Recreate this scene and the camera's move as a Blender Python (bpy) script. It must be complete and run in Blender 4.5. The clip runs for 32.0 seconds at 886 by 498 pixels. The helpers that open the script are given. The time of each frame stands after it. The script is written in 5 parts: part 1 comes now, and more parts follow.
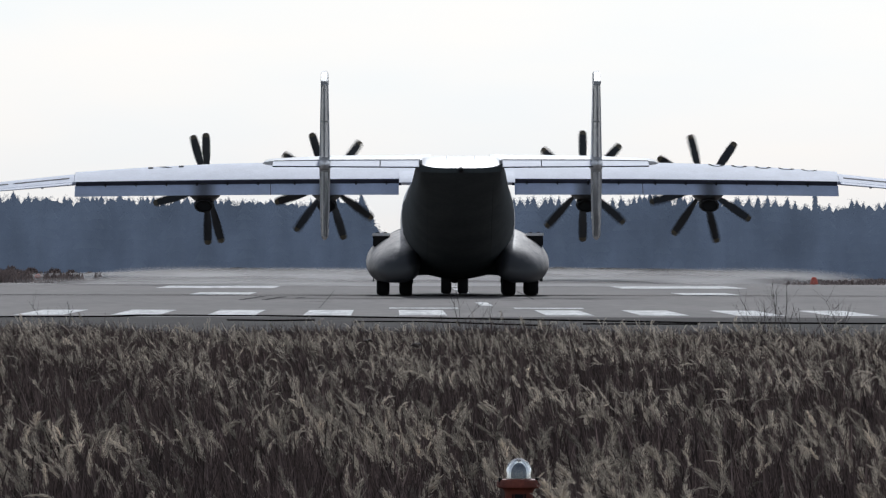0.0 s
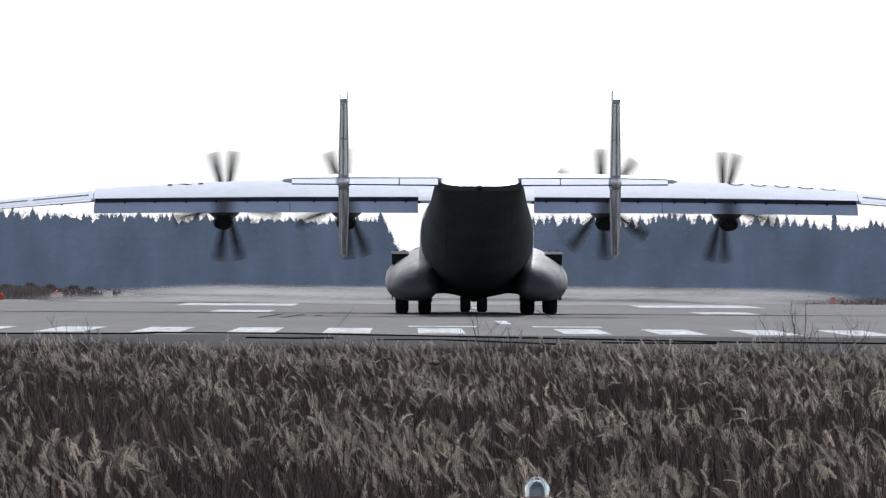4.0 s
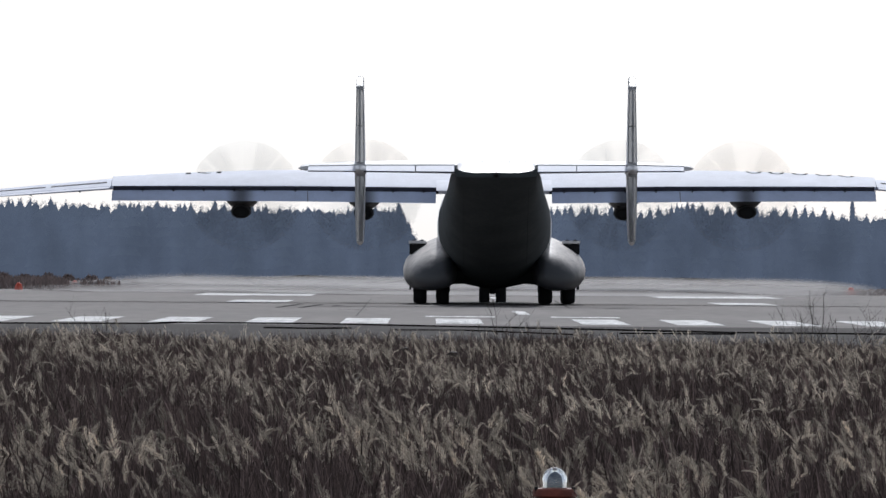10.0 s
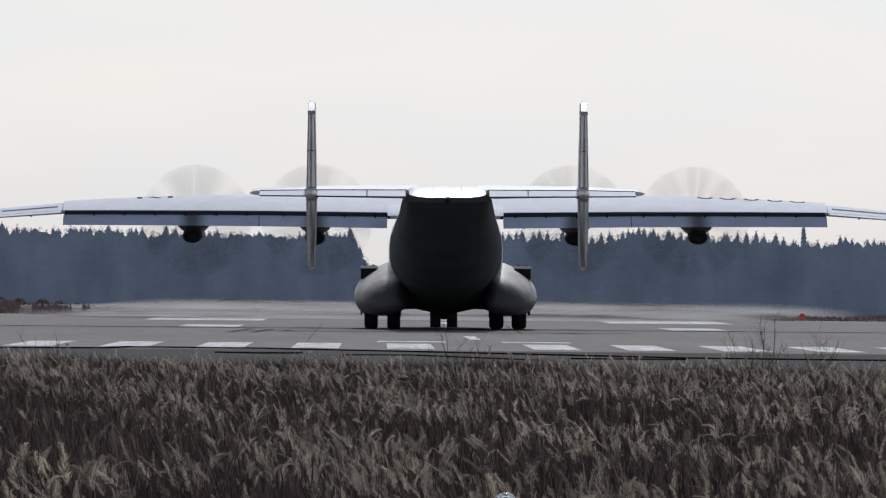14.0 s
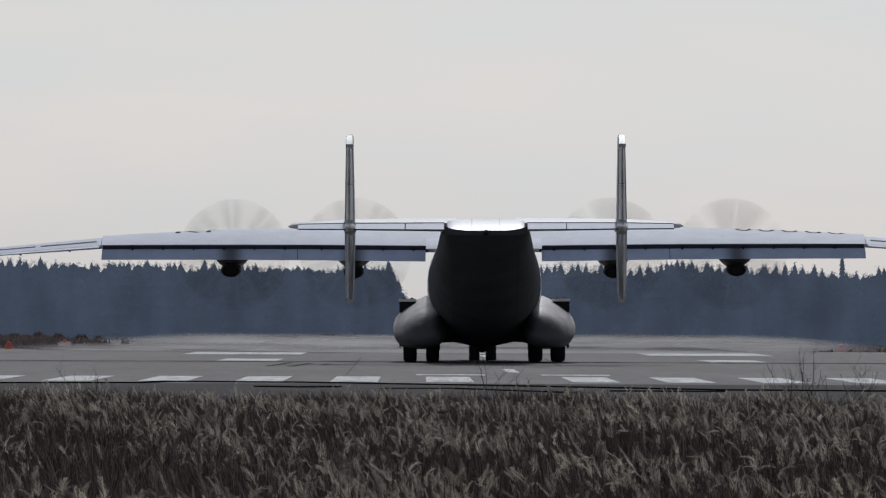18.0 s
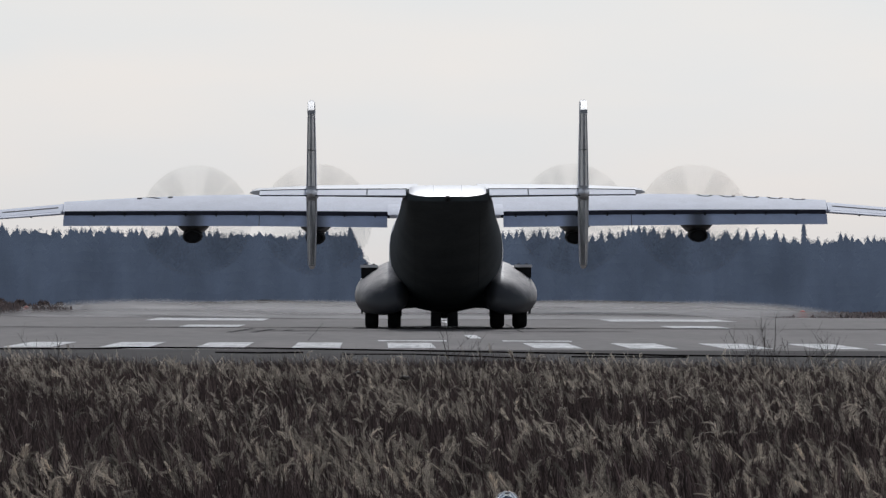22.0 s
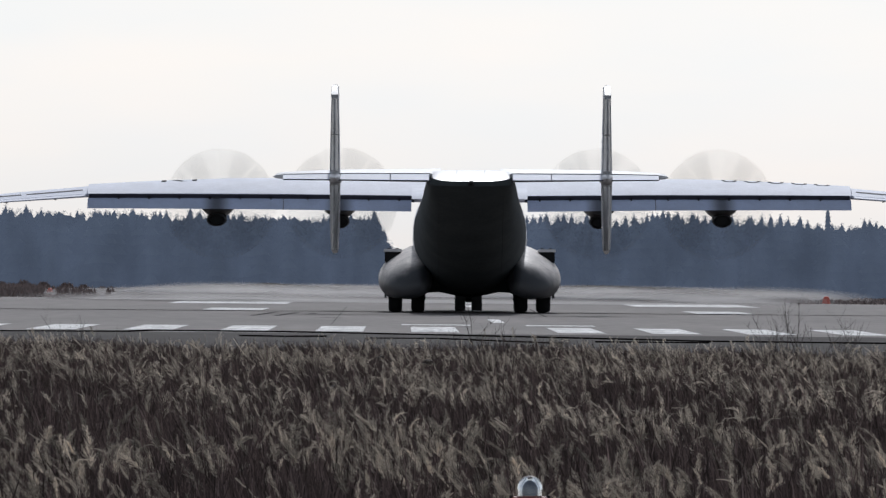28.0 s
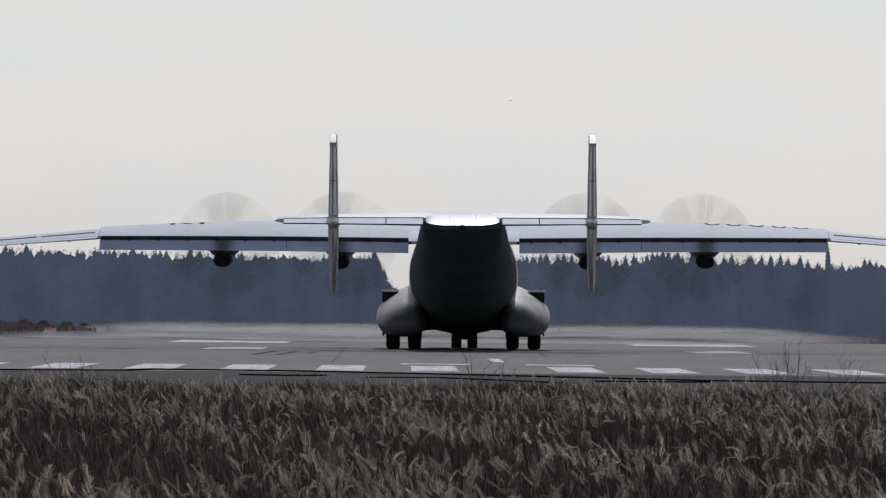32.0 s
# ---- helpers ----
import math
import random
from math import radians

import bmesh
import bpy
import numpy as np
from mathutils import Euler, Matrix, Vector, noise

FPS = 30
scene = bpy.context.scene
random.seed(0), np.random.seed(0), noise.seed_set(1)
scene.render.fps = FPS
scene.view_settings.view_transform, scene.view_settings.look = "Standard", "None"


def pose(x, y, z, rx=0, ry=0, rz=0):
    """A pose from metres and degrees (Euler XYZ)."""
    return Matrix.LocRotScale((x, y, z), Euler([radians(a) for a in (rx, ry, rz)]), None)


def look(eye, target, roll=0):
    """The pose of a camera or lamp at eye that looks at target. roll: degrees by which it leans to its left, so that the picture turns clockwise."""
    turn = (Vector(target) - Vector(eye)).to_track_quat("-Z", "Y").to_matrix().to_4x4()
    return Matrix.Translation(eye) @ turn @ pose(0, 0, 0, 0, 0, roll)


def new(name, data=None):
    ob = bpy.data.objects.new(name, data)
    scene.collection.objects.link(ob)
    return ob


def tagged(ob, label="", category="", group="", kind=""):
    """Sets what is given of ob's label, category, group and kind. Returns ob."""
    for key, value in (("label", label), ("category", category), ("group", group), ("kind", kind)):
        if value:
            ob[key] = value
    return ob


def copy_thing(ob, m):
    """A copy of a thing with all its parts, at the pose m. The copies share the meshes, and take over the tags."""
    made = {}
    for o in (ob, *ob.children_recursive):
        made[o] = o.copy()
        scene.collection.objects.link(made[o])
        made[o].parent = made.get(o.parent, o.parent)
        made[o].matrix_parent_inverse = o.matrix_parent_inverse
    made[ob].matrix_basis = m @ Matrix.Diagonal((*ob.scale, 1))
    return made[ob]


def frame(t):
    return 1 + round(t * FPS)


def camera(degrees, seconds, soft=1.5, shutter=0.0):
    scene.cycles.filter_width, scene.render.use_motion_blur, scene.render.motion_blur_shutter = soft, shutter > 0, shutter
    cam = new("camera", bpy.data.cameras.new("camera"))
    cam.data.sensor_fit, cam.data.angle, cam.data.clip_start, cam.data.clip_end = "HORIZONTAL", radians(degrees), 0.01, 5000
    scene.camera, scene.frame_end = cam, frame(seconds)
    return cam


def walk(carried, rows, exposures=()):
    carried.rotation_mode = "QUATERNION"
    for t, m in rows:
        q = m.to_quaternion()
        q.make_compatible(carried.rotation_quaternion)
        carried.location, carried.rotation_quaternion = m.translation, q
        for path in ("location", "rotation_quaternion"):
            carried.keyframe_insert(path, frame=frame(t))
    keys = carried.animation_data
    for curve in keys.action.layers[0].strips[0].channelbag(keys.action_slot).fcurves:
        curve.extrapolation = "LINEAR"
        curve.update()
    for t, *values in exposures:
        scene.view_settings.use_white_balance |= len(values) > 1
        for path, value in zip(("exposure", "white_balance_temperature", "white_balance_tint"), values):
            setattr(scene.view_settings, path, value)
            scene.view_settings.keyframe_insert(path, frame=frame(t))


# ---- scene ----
# Runway axis is +y, x to the right, z = 0 on the runway. The camera stands still and turns on its tripod.
FOV = 5.576
EYE = (-4.3, 0.0, 2.55)
cam = camera(FOV, 32.0, soft=1.25, shutter=0.85)
# seconds, degrees to the right of the runway axis, degrees up, degrees of lean
TURNS = [
    (0, 0.3387, 0.0084, 0.088), (0.5, 0.3585, -0.0105, 0.207), (1, 0.3629, -0.0199, 0.256), (1.5, 0.3677, -0.0194, 0.396),
    (2, 0.3556, 0.0025, 0.375), (2.5, 0.3041, 0.0522, 0.408), (3, 0.2346, 0.0945, 0.362), (3.5, 0.2060, 0.1321, 0.290),
    (5.5, 0.2413, 0.0623, 0.430), (6, 0.1950, 0.0548, 0.470), (6.5, 0.1514, 0.0472, 0.445), (7, 0.1340, 0.0510, 0.418),
    (7.5, 0.1302, 0.0520, 0.430), (8, 0.1183, 0.0452, 0.390), (8.5, 0.0627, 0.0009, 0.354), (9, 0.0267, -0.0483, 0.336),
    (9.5, 0.0504, -0.0276, 0.352), (10, 0.1051, 0.0614, 0.379), (10.5, 0.1780, 0.1313, 0.455), (11, 0.2710, 0.1684, 0.461),
    (11.5, 0.3190, 0.2021, 0.524), (12, 0.3294, 0.1983, 0.527), (12.5, 0.3224, 0.1833, 0.580), (13, 0.3576, 0.1805, 0.638),
    (13.5, 0.3945, 0.2012, 0.586), (14, 0.4123, 0.2210, 0.479), (14.5, 0.3707, 0.2495, 0.457), (16.5, 0.1510, 0.3496, 0.305),
    (17, 0.1528, 0.3832, 0.316), (17.5, 0.1611, 0.4184, 0.256), (18, 0.1684, 0.4281, 0.198), (18.5, 0.1818, 0.4068, 0.159),
    (19, 0.2025, 0.3951, 0.165), (19.5, 0.1910, 0.3996, 0.144), (20, 0.1746, 0.3997, 0.123), (20.5, 0.2309, 0.3685, 0.040),
    (21, 0.3584, 0.3133, 0.033), (21.5, 0.3997, 0.2577, 0.141), (22, 0.4095, 0.2144, 0.166), (22.5, 0.4315, 0.1377, 0.297),
    (23, 0.4494, 0.0041, 0.515), (23.5, 0.4426, -0.0663, 0.742), (24, 0.4339, -0.0619, 0.904), (24.5, 0.4458, 0.1018, 0.932),
    (26.5, 0.4278, 0.0818, 0.785), (27, 0.4163, 0.1059, 0.664), (27.5, 0.3537, 0.0917, 0.577), (28, 0.2600, 0.1145, 0.465),
    (28.5, 0.2156, 0.1438, 0.375), (29, 0.2164, 0.1715, 0.426), (29.5, 0.2392, 0.2101, 0.395), (30, 0.2702, 0.2481, 0.426),
    (30.5, 0.2881, 0.2812, 0.361), (31, 0.2646, 0.3179, 0.490), (31.5, 0.2435, 0.3408, 0.523), (32, 0.2599, 0.3613, 0.507),
]
EXPOSED = [(0, 0, 5770, 8.5), (1, 0.06, 5770, 8.5), (2, 0.18, 5770, 8.5), (3, 0.44, 5770, 8.5), (4.5, 0.2, 5820, 9.5), (6, 0.03, 5870, 10.2), (7, -0.05, 5870, 10.2), (9, 0.04, 5870, 10.2), (10, 0.18, 5870, 10.2), (11, -0.1, 5870, 10.2), (12, -0.36, 5870, 10.2), (13, -0.2, 5870, 10.2), (14, -0.2, 5870, 10.2), (17, -0.37, 5870, 10.2), (18, -0.52, 5870, 10.2), (19, -0.54, 5870, 10.2), (20.5, -0.48, 5870, 10.2), (22, -0.3, 5870, 10.2), (23, -0.1, 5870, 10.2), (24, 0.19, 5870, 10.2), (26, 0.05, 5870, 10.2), (28, -0.06, 5870, 10.2), (30, -0.24, 5870, 10.2), (32, -0.42, 5870, 10.2)]       # seconds, stops, white balance
walk(cam, [(t, pose(*EYE, 90 + up, -lean, -right)) for t, right, up, lean in TURNS],
     exposures=EXPOSED)

# ------------------------------------------------------------------ light
SUN_UP, SUN_AZ = 40.0, 3.0          # degrees above the horizon, degrees to the right of the runway axis
world = bpy.data.worlds.new("sky")
scene.world = world
world.use_nodes = True
wn = world.node_tree
sky = wn.nodes.new("ShaderNodeTexSky")
sky.sky_type = 'NISHITA'
sky.sun_disc = False
sky.sun_elevation, sky.sun_rotation = radians(SUN_UP), radians(SUN_AZ)
sky.air_density, sky.dust_density, sky.ozone_density = 1.0, 1.0, 1.0
wn.nodes["Background"].inputs["Strength"].default_value = 0.075
# a bright, hazy spring sky: the blue is washed out
haze = wn.nodes.new("ShaderNodeHueSaturation")
haze.inputs["Saturation"].default_value = 0.30
wn.links.new(sky.outputs["Color"], haze.inputs["Color"])
# faint veils of high cloud
at_sky, veil, soft_veil, tone = wn.nodes.new("ShaderNodeTexCoord"), wn.nodes.new("ShaderNodeTexNoise"), wn.nodes.new("ShaderNodeMapping"), wn.nodes.new("ShaderNodeValToRGB")
soft_veil.inputs["Scale"].default_value = (14, 14, 60)
veil.inputs["Scale"].default_value, veil.inputs["Detail"].default_value = 1.6, 3
tone.color_ramp.elements[0].position, tone.color_ramp.elements[1].position = 0.3, 0.7
tone.color_ramp.elements[0].color, tone.color_ramp.elements[1].color = (0.985, 0.99, 0.99, 1), (1.065, 1.015, 0.97, 1)
wash = wn.nodes.new("ShaderNodeMixRGB")
wash.blend_type, wash.inputs["Fac"].default_value = 'MULTIPLY', 1.0
wn.links.new(at_sky.outputs["Generated"], soft_veil.inputs["Vector"])
wn.links.new(soft_veil.outputs["Vector"], veil.inputs["Vector"])
wn.links.new(veil.outputs["Fac"], tone.inputs["Fac"])
wn.links.new(haze.outputs["Color"], wash.inputs["Color1"])
wn.links.new(tone.outputs["Color"], wash.inputs["Color2"])
wn.links.new(wash.outputs["Color"], wn.nodes["Background"].inputs["Color"])
sun_data = bpy.data.lights.new("sun", 'SUN')
sun_data.energy, sun_data.angle, sun_data.color = 1.8, radians(2.0), (1.0, 0.95, 0.88)
sun = new("sun", sun_data)
sun.matrix_basis = look((500 * math.sin(radians(SUN_AZ)), 500 * math.cos(radians(SUN_AZ)), 500 * math.tan(radians(SUN_UP))), (0, 0, 0))

# ------------------------------------------------------------------ materials
def material(name, colour, rough=0.6, metal=0.0, vary=0.25, scale=3.0, fine=0.0, fine_scale=40.0, bump=0.0, tint=None,
             coat=0.0, stretch=(1, 1, 1), translucent=0.0, per_piece=0.0, spec=0.5):
    """A surface of one paint or stuff: large stains and fine grain of its own colour, relief by bump."""
    m = bpy.data.materials.new(name)
    m.use_nodes = True
    nt = m.node_tree
    n, l = nt.nodes, nt.links
    b = n["Principled BSDF"]
    b.inputs["Roughness"].default_value, b.inputs["Metallic"].default_value = rough, metal
    b.inputs["Coat Weight"].default_value = coat
    b.inputs["Specular IOR Level"].default_value = spec
    at = n.new("ShaderNodeTexCoord")
    mp = n.new("ShaderNodeMapping")
    mp.inputs["Scale"].default_value = stretch
    l.new(at.outputs["Object"], mp.inputs["Vector"])
    big, small = n.new("ShaderNodeTexNoise"), n.new("ShaderNodeTexNoise")
    big.inputs["Scale"].default_value, big.inputs["Detail"].default_value = scale, 5
    small.inputs["Scale"].default_value, small.inputs["Detail"].default_value = fine_scale, 3
    l.new(mp.outputs["Vector"], big.inputs["Vector"]), l.new(mp.outputs["Vector"], small.inputs["Vector"])
    ramp = n.new("ShaderNodeValToRGB")
    dark = tint or tuple(c * (1 - vary) for c in colour)
    ramp.color_ramp.elements[0].position, ramp.color_ramp.elements[1].position = 0.32, 0.66
    ramp.color_ramp.elements[0].color, ramp.color_ramp.elements[1].color = (*dark, 1), (*colour, 1)
    l.new(big.outputs["Fac"], ramp.inputs["Fac"])
    last = ramp.outputs["Color"]
    if fine:
        mix = n.new("ShaderNodeMixRGB")
        mix.blend_type, mix.inputs["Fac"].default_value = 'MULTIPLY', 1.0
        fr = n.new("ShaderNodeMapRange")
        fr.inputs["From Min"].default_value, fr.inputs["From Max"].default_value = 0.3, 0.7
        fr.inputs["To Min"].default_value, fr.inputs["To Max"].default_value = 1 - fine, 1 + fine
        l.new(small.outputs["Fac"], fr.inputs["Value"])
        l.new(last, mix.inputs["Color1"]), l.new(fr.outputs["Result"], mix.inputs["Color2"])
        last = mix.outputs["Color"]
    if per_piece:
        geo, pr, mix2 = n.new("ShaderNodeNewGeometry"), n.new("ShaderNodeMapRange"), n.new("ShaderNodeMixRGB")
        pr.inputs["To Min"].default_value, pr.inputs["To Max"].default_value = 1 - per_piece, 1 + per_piece
        mix2.blend_type, mix2.inputs["Fac"].default_value = 'MULTIPLY', 1.0
        l.new(geo.outputs["Random Per Island"], pr.inputs["Value"])
        l.new(last, mix2.inputs["Color1"]), l.new(pr.outputs["Result"], mix2.inputs["Color2"])
        last = mix2.outputs["Color"]
    l.new(last, b.inputs["Base Color"])
    if bump:
        bp = n.new("ShaderNodeBump")
        bp.inputs["Strength"].default_value, bp.inputs["Distance"].default_value = bump, 0.02
        l.new(small.outputs["Fac"], bp.inputs["Height"]), l.new(bp.outputs["Normal"], b.inputs["Normal"])
    if translucent:
        tr, mx = n.new("ShaderNodeBsdfTranslucent"), n.new("ShaderNodeMixShader")
        mx.inputs["Fac"].default_value = translucent
        l.new(last, tr.inputs["Color"])
        l.new(b.outputs["BSDF"], mx.inputs[1]), l.new(tr.outputs["BSDF"], mx.inputs[2])
        l.new(mx.outputs["Shader"], n["Material Output"].inputs["Surface"])
    return m


M_ASPHALT = material("weathered_runway_concrete", (0.196, 0.174, 0.164), 0.85, vary=0.26, scale=0.09, fine=0.12, fine_scale=1.2, stretch=(1, 0.12, 1), bump=0.1)
M_SHOULDER = material("old_asphalt", (0.105, 0.096, 0.092), 0.95, spec=0.1, vary=0.25, scale=0.3, fine=0.15, fine_scale=3, bump=0.1)
M_TAR = material("tar_seal", (0.015, 0.014, 0.014), 1.0, vary=0.2, spec=0.0)
M_JOINT = material("weathered_joint_filler", (0.055, 0.052, 0.05), 0.95, vary=0.3, spec=0.1)
M_MARK = material("worn_white_runway_paint", (0.82, 0.81, 0.80), 0.75, vary=0.42, scale=1.1, fine=0.35, fine_scale=5, stretch=(1, 0.14, 1))
M_SOIL = material("dry_meadow_soil", (0.10, 0.08, 0.055), 0.95, vary=0.45, scale=0.05, fine=0.3, fine_scale=0.9, bump=0.3)
M_WHITE = material("white_aircraft_paint", (0.80, 0.835, 0.95), 0.6, vary=0.10, scale=0.8, fine=0.05, fine_scale=9, spec=0.2)
M_GREY = material("grey_aircraft_paint", (0.46, 0.47, 0.49), 0.42, vary=0.16, scale=0.7, fine=0.06, fine_scale=6, coat=0.1)
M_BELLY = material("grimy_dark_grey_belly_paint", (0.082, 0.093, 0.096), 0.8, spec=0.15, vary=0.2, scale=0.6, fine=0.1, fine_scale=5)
M_DARK = material("sooty_steel", (0.018, 0.018, 0.019), 0.7, vary=0.3, spec=0.2)
M_SEAM = material("dark_panel_gap", (0.035, 0.035, 0.055), 0.8, vary=0.2)
M_BLADE = material("black_propeller_blade", (0.022, 0.024, 0.028), 0.45, vary=0.3, scale=2)
M_TIP = material("faded_yellow_blade_tip", (0.11, 0.09, 0.055), 0.5, vary=0.3, scale=4)
M_RUBBER = material("black_tyre_rubber", (0.018, 0.018, 0.019), 0.85, vary=0.3, scale=3)
M_RIM = material("wheel_alloy", (0.25, 0.26, 0.25), 0.5, metal=0.6, vary=0.3)
M_BAR = material("dark_blue_grey_lettering", (0.10, 0.10, 0.115), 0.9, vary=0.2, spec=0.05)
M_LAMP = material("rust_red_lamp_paint", (0.30, 0.075, 0.045), 0.6, vary=0.4, scale=9, fine=0.15, fine_scale=60, bump=0.1)
M_ORANGE = material("signal_red_marker", (0.75, 0.10, 0.05), 0.6, vary=0.15)
M_STRAW = material("dry_reed_grass_head", (0.69, 0.61, 0.51), 0.75, vary=0.45, scale=4.5, per_piece=0.3, translucent=0.5)
M_STALK = material("dry_reed_grass_stalk", (0.162, 0.12, 0.11), 0.8, vary=0.5, scale=3.0, per_piece=0.35, translucent=0.15)
M_TWIG = material("bare_twig_bark", (0.07, 0.055, 0.05), 0.85, vary=0.3)
M_WOOD_FAR = material("haze_painted_spruce_forest", (0.05, 0.06, 0.058), 0.95, vary=0.5, scale=0.12, per_piece=0.3, spec=0.0, stretch=(1, 1, 0.35))
# the woods close the view 2.5 km away: a backdrop with haze painted as blue emission
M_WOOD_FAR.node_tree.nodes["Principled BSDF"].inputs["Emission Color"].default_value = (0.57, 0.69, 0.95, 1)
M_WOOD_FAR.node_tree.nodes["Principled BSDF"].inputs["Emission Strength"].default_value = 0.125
# the painted haze varies in soft drifts
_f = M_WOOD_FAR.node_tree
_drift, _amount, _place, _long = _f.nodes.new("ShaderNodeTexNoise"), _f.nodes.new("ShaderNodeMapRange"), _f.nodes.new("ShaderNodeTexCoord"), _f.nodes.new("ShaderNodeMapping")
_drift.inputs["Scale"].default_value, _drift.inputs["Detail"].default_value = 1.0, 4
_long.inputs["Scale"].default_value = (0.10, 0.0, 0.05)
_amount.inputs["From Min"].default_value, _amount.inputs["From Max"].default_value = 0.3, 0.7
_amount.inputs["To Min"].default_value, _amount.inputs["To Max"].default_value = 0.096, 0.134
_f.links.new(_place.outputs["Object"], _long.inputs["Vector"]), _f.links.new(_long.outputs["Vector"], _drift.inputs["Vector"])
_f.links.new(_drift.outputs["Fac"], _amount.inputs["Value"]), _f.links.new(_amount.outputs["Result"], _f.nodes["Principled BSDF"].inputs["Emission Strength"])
# the outermost shoots of the far crowns: needles thinned to blur as in hot air, with the same painted haze
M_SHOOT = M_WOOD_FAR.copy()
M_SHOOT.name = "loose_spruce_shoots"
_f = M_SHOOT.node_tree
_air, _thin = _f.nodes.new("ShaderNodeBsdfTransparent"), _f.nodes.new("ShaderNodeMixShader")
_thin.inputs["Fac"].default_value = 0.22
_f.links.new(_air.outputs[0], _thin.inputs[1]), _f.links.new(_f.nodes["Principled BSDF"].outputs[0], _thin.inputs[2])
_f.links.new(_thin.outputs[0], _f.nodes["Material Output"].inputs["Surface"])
M_BRUSH = material("brown_brush", (0.30, 0.235, 0.215), 0.95, vary=0.3, scale=0.3, per_piece=0.2)
M_SOOT = material("sooty_grey_nacelle", (0.045, 0.044, 0.044), 0.5, vary=0.4, scale=1.5, fine=0.1, fine_scale=8)
M_GLASS = bpy.data.materials.new("clear_lamp_glass")
M_GLASS.use_nodes = True
_g = M_GLASS.node_tree.nodes["Principled BSDF"]
_g.inputs["Transmission Weight"].default_value, _g.inputs["Roughness"].default_value, _g.inputs["IOR"].default_value = 0.97, 0.02, 1.8
_g.inputs["Base Color"].default_value = (0.95, 0.98, 1.0, 1)
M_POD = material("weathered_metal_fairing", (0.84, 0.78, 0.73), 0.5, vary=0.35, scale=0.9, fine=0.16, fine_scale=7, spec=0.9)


def painted_underside_shade(m, shade_colour, level, feather):
    """Shade painted into the underside: darker, with a soft, uneven edge that rises towards the hull."""
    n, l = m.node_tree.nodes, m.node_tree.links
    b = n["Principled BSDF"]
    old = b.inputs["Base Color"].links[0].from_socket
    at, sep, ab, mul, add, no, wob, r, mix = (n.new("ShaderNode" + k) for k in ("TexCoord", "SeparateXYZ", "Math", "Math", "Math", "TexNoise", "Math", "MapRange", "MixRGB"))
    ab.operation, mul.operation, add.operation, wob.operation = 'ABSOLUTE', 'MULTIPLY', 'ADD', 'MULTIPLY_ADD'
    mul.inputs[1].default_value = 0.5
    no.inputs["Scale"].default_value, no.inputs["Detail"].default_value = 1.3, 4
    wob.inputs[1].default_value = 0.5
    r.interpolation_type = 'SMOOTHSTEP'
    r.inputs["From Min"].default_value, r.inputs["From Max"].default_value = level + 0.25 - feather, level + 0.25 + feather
    mix.inputs["Color1"].default_value = (*shade_colour, 1)
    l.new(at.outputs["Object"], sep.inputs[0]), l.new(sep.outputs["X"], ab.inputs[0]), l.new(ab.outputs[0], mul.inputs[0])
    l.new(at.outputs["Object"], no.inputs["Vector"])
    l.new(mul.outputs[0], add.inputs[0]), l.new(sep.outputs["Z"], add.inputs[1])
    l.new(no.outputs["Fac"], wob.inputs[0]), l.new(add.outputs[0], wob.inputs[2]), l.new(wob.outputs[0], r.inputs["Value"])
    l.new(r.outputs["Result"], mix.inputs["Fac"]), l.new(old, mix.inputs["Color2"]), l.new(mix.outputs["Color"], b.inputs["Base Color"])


# the shaded lower half of the gear fairings goes into their colour
painted_underside_shade(M_POD, (0.040, 0.043, 0.05), 4.15, 0.5)
M_FIN = material("grey_rudder_skin", (0.42, 0.42, 0.43), 0.4, metal=0.4, vary=0.4, scale=2.2, fine=0.24, fine_scale=9, stretch=(1, 1, 0.4))
# wing paint turned from the sun: its shade and sky blue are in the colour
M_FLAP = material("sky_tinted_flap_paint", (0.60, 0.68, 0.88), 0.6, vary=0.14, scale=0.9, fine=0.05, fine_scale=8, spec=0.3)


def soot_stain(m, centres, half):
    """Exhaust soot on the paint: dark streaks behind each engine, at |x| = centres."""
    n, l = m.node_tree.nodes, m.node_tree.links
    b = n["Principled BSDF"]
    old = b.inputs["Base Color"].links[0].from_socket
    at, sep, ab = n.new("ShaderNodeTexCoord"), n.new("ShaderNodeSeparateXYZ"), n.new("ShaderNodeMath")
    ab.operation = 'ABSOLUTE'
    l.new(at.outputs["Object"], sep.inputs[0]), l.new(sep.outputs["X"], ab.inputs[0])
    last = None
    for c in centres:
        d, e, r = n.new("ShaderNodeMath"), n.new("ShaderNodeMath"), n.new("ShaderNodeMapRange")
        d.operation, e.operation = 'SUBTRACT', 'ABSOLUTE'
        d.inputs[1].default_value = c
        r.interpolation_type = 'SMOOTHSTEP'
        r.inputs["From Min"].default_value, r.inputs["From Max"].default_value = half, 0.05
        r.inputs["To Min"].default_value, r.inputs["To Max"].default_value = 0.0, 0.8
        l.new(ab.outputs[0], d.inputs[0]), l.new(d.outputs[0], e.inputs[0]), l.new(e.outputs[0], r.inputs["Value"])
        if last is None:
            last = r.outputs["Result"]
        else:
            mx = n.new("ShaderNodeMath")
            mx.operation = 'MAXIMUM'
            l.new(last, mx.inputs[0]), l.new(r.outputs["Result"], mx.inputs[1])
            last = mx.outputs[0]
    mix = n.new("ShaderNodeMixRGB")
    mix.inputs["Color2"].default_value = (0.035, 0.033, 0.03, 1)
    l.new(last, mix.inputs["Fac"]), l.new(old, mix.inputs["Color1"]), l.new(mix.outputs["Color"], b.inputs["Base Color"])


soot_stain(M_FLAP, (7.40, 14.40), 1.0)


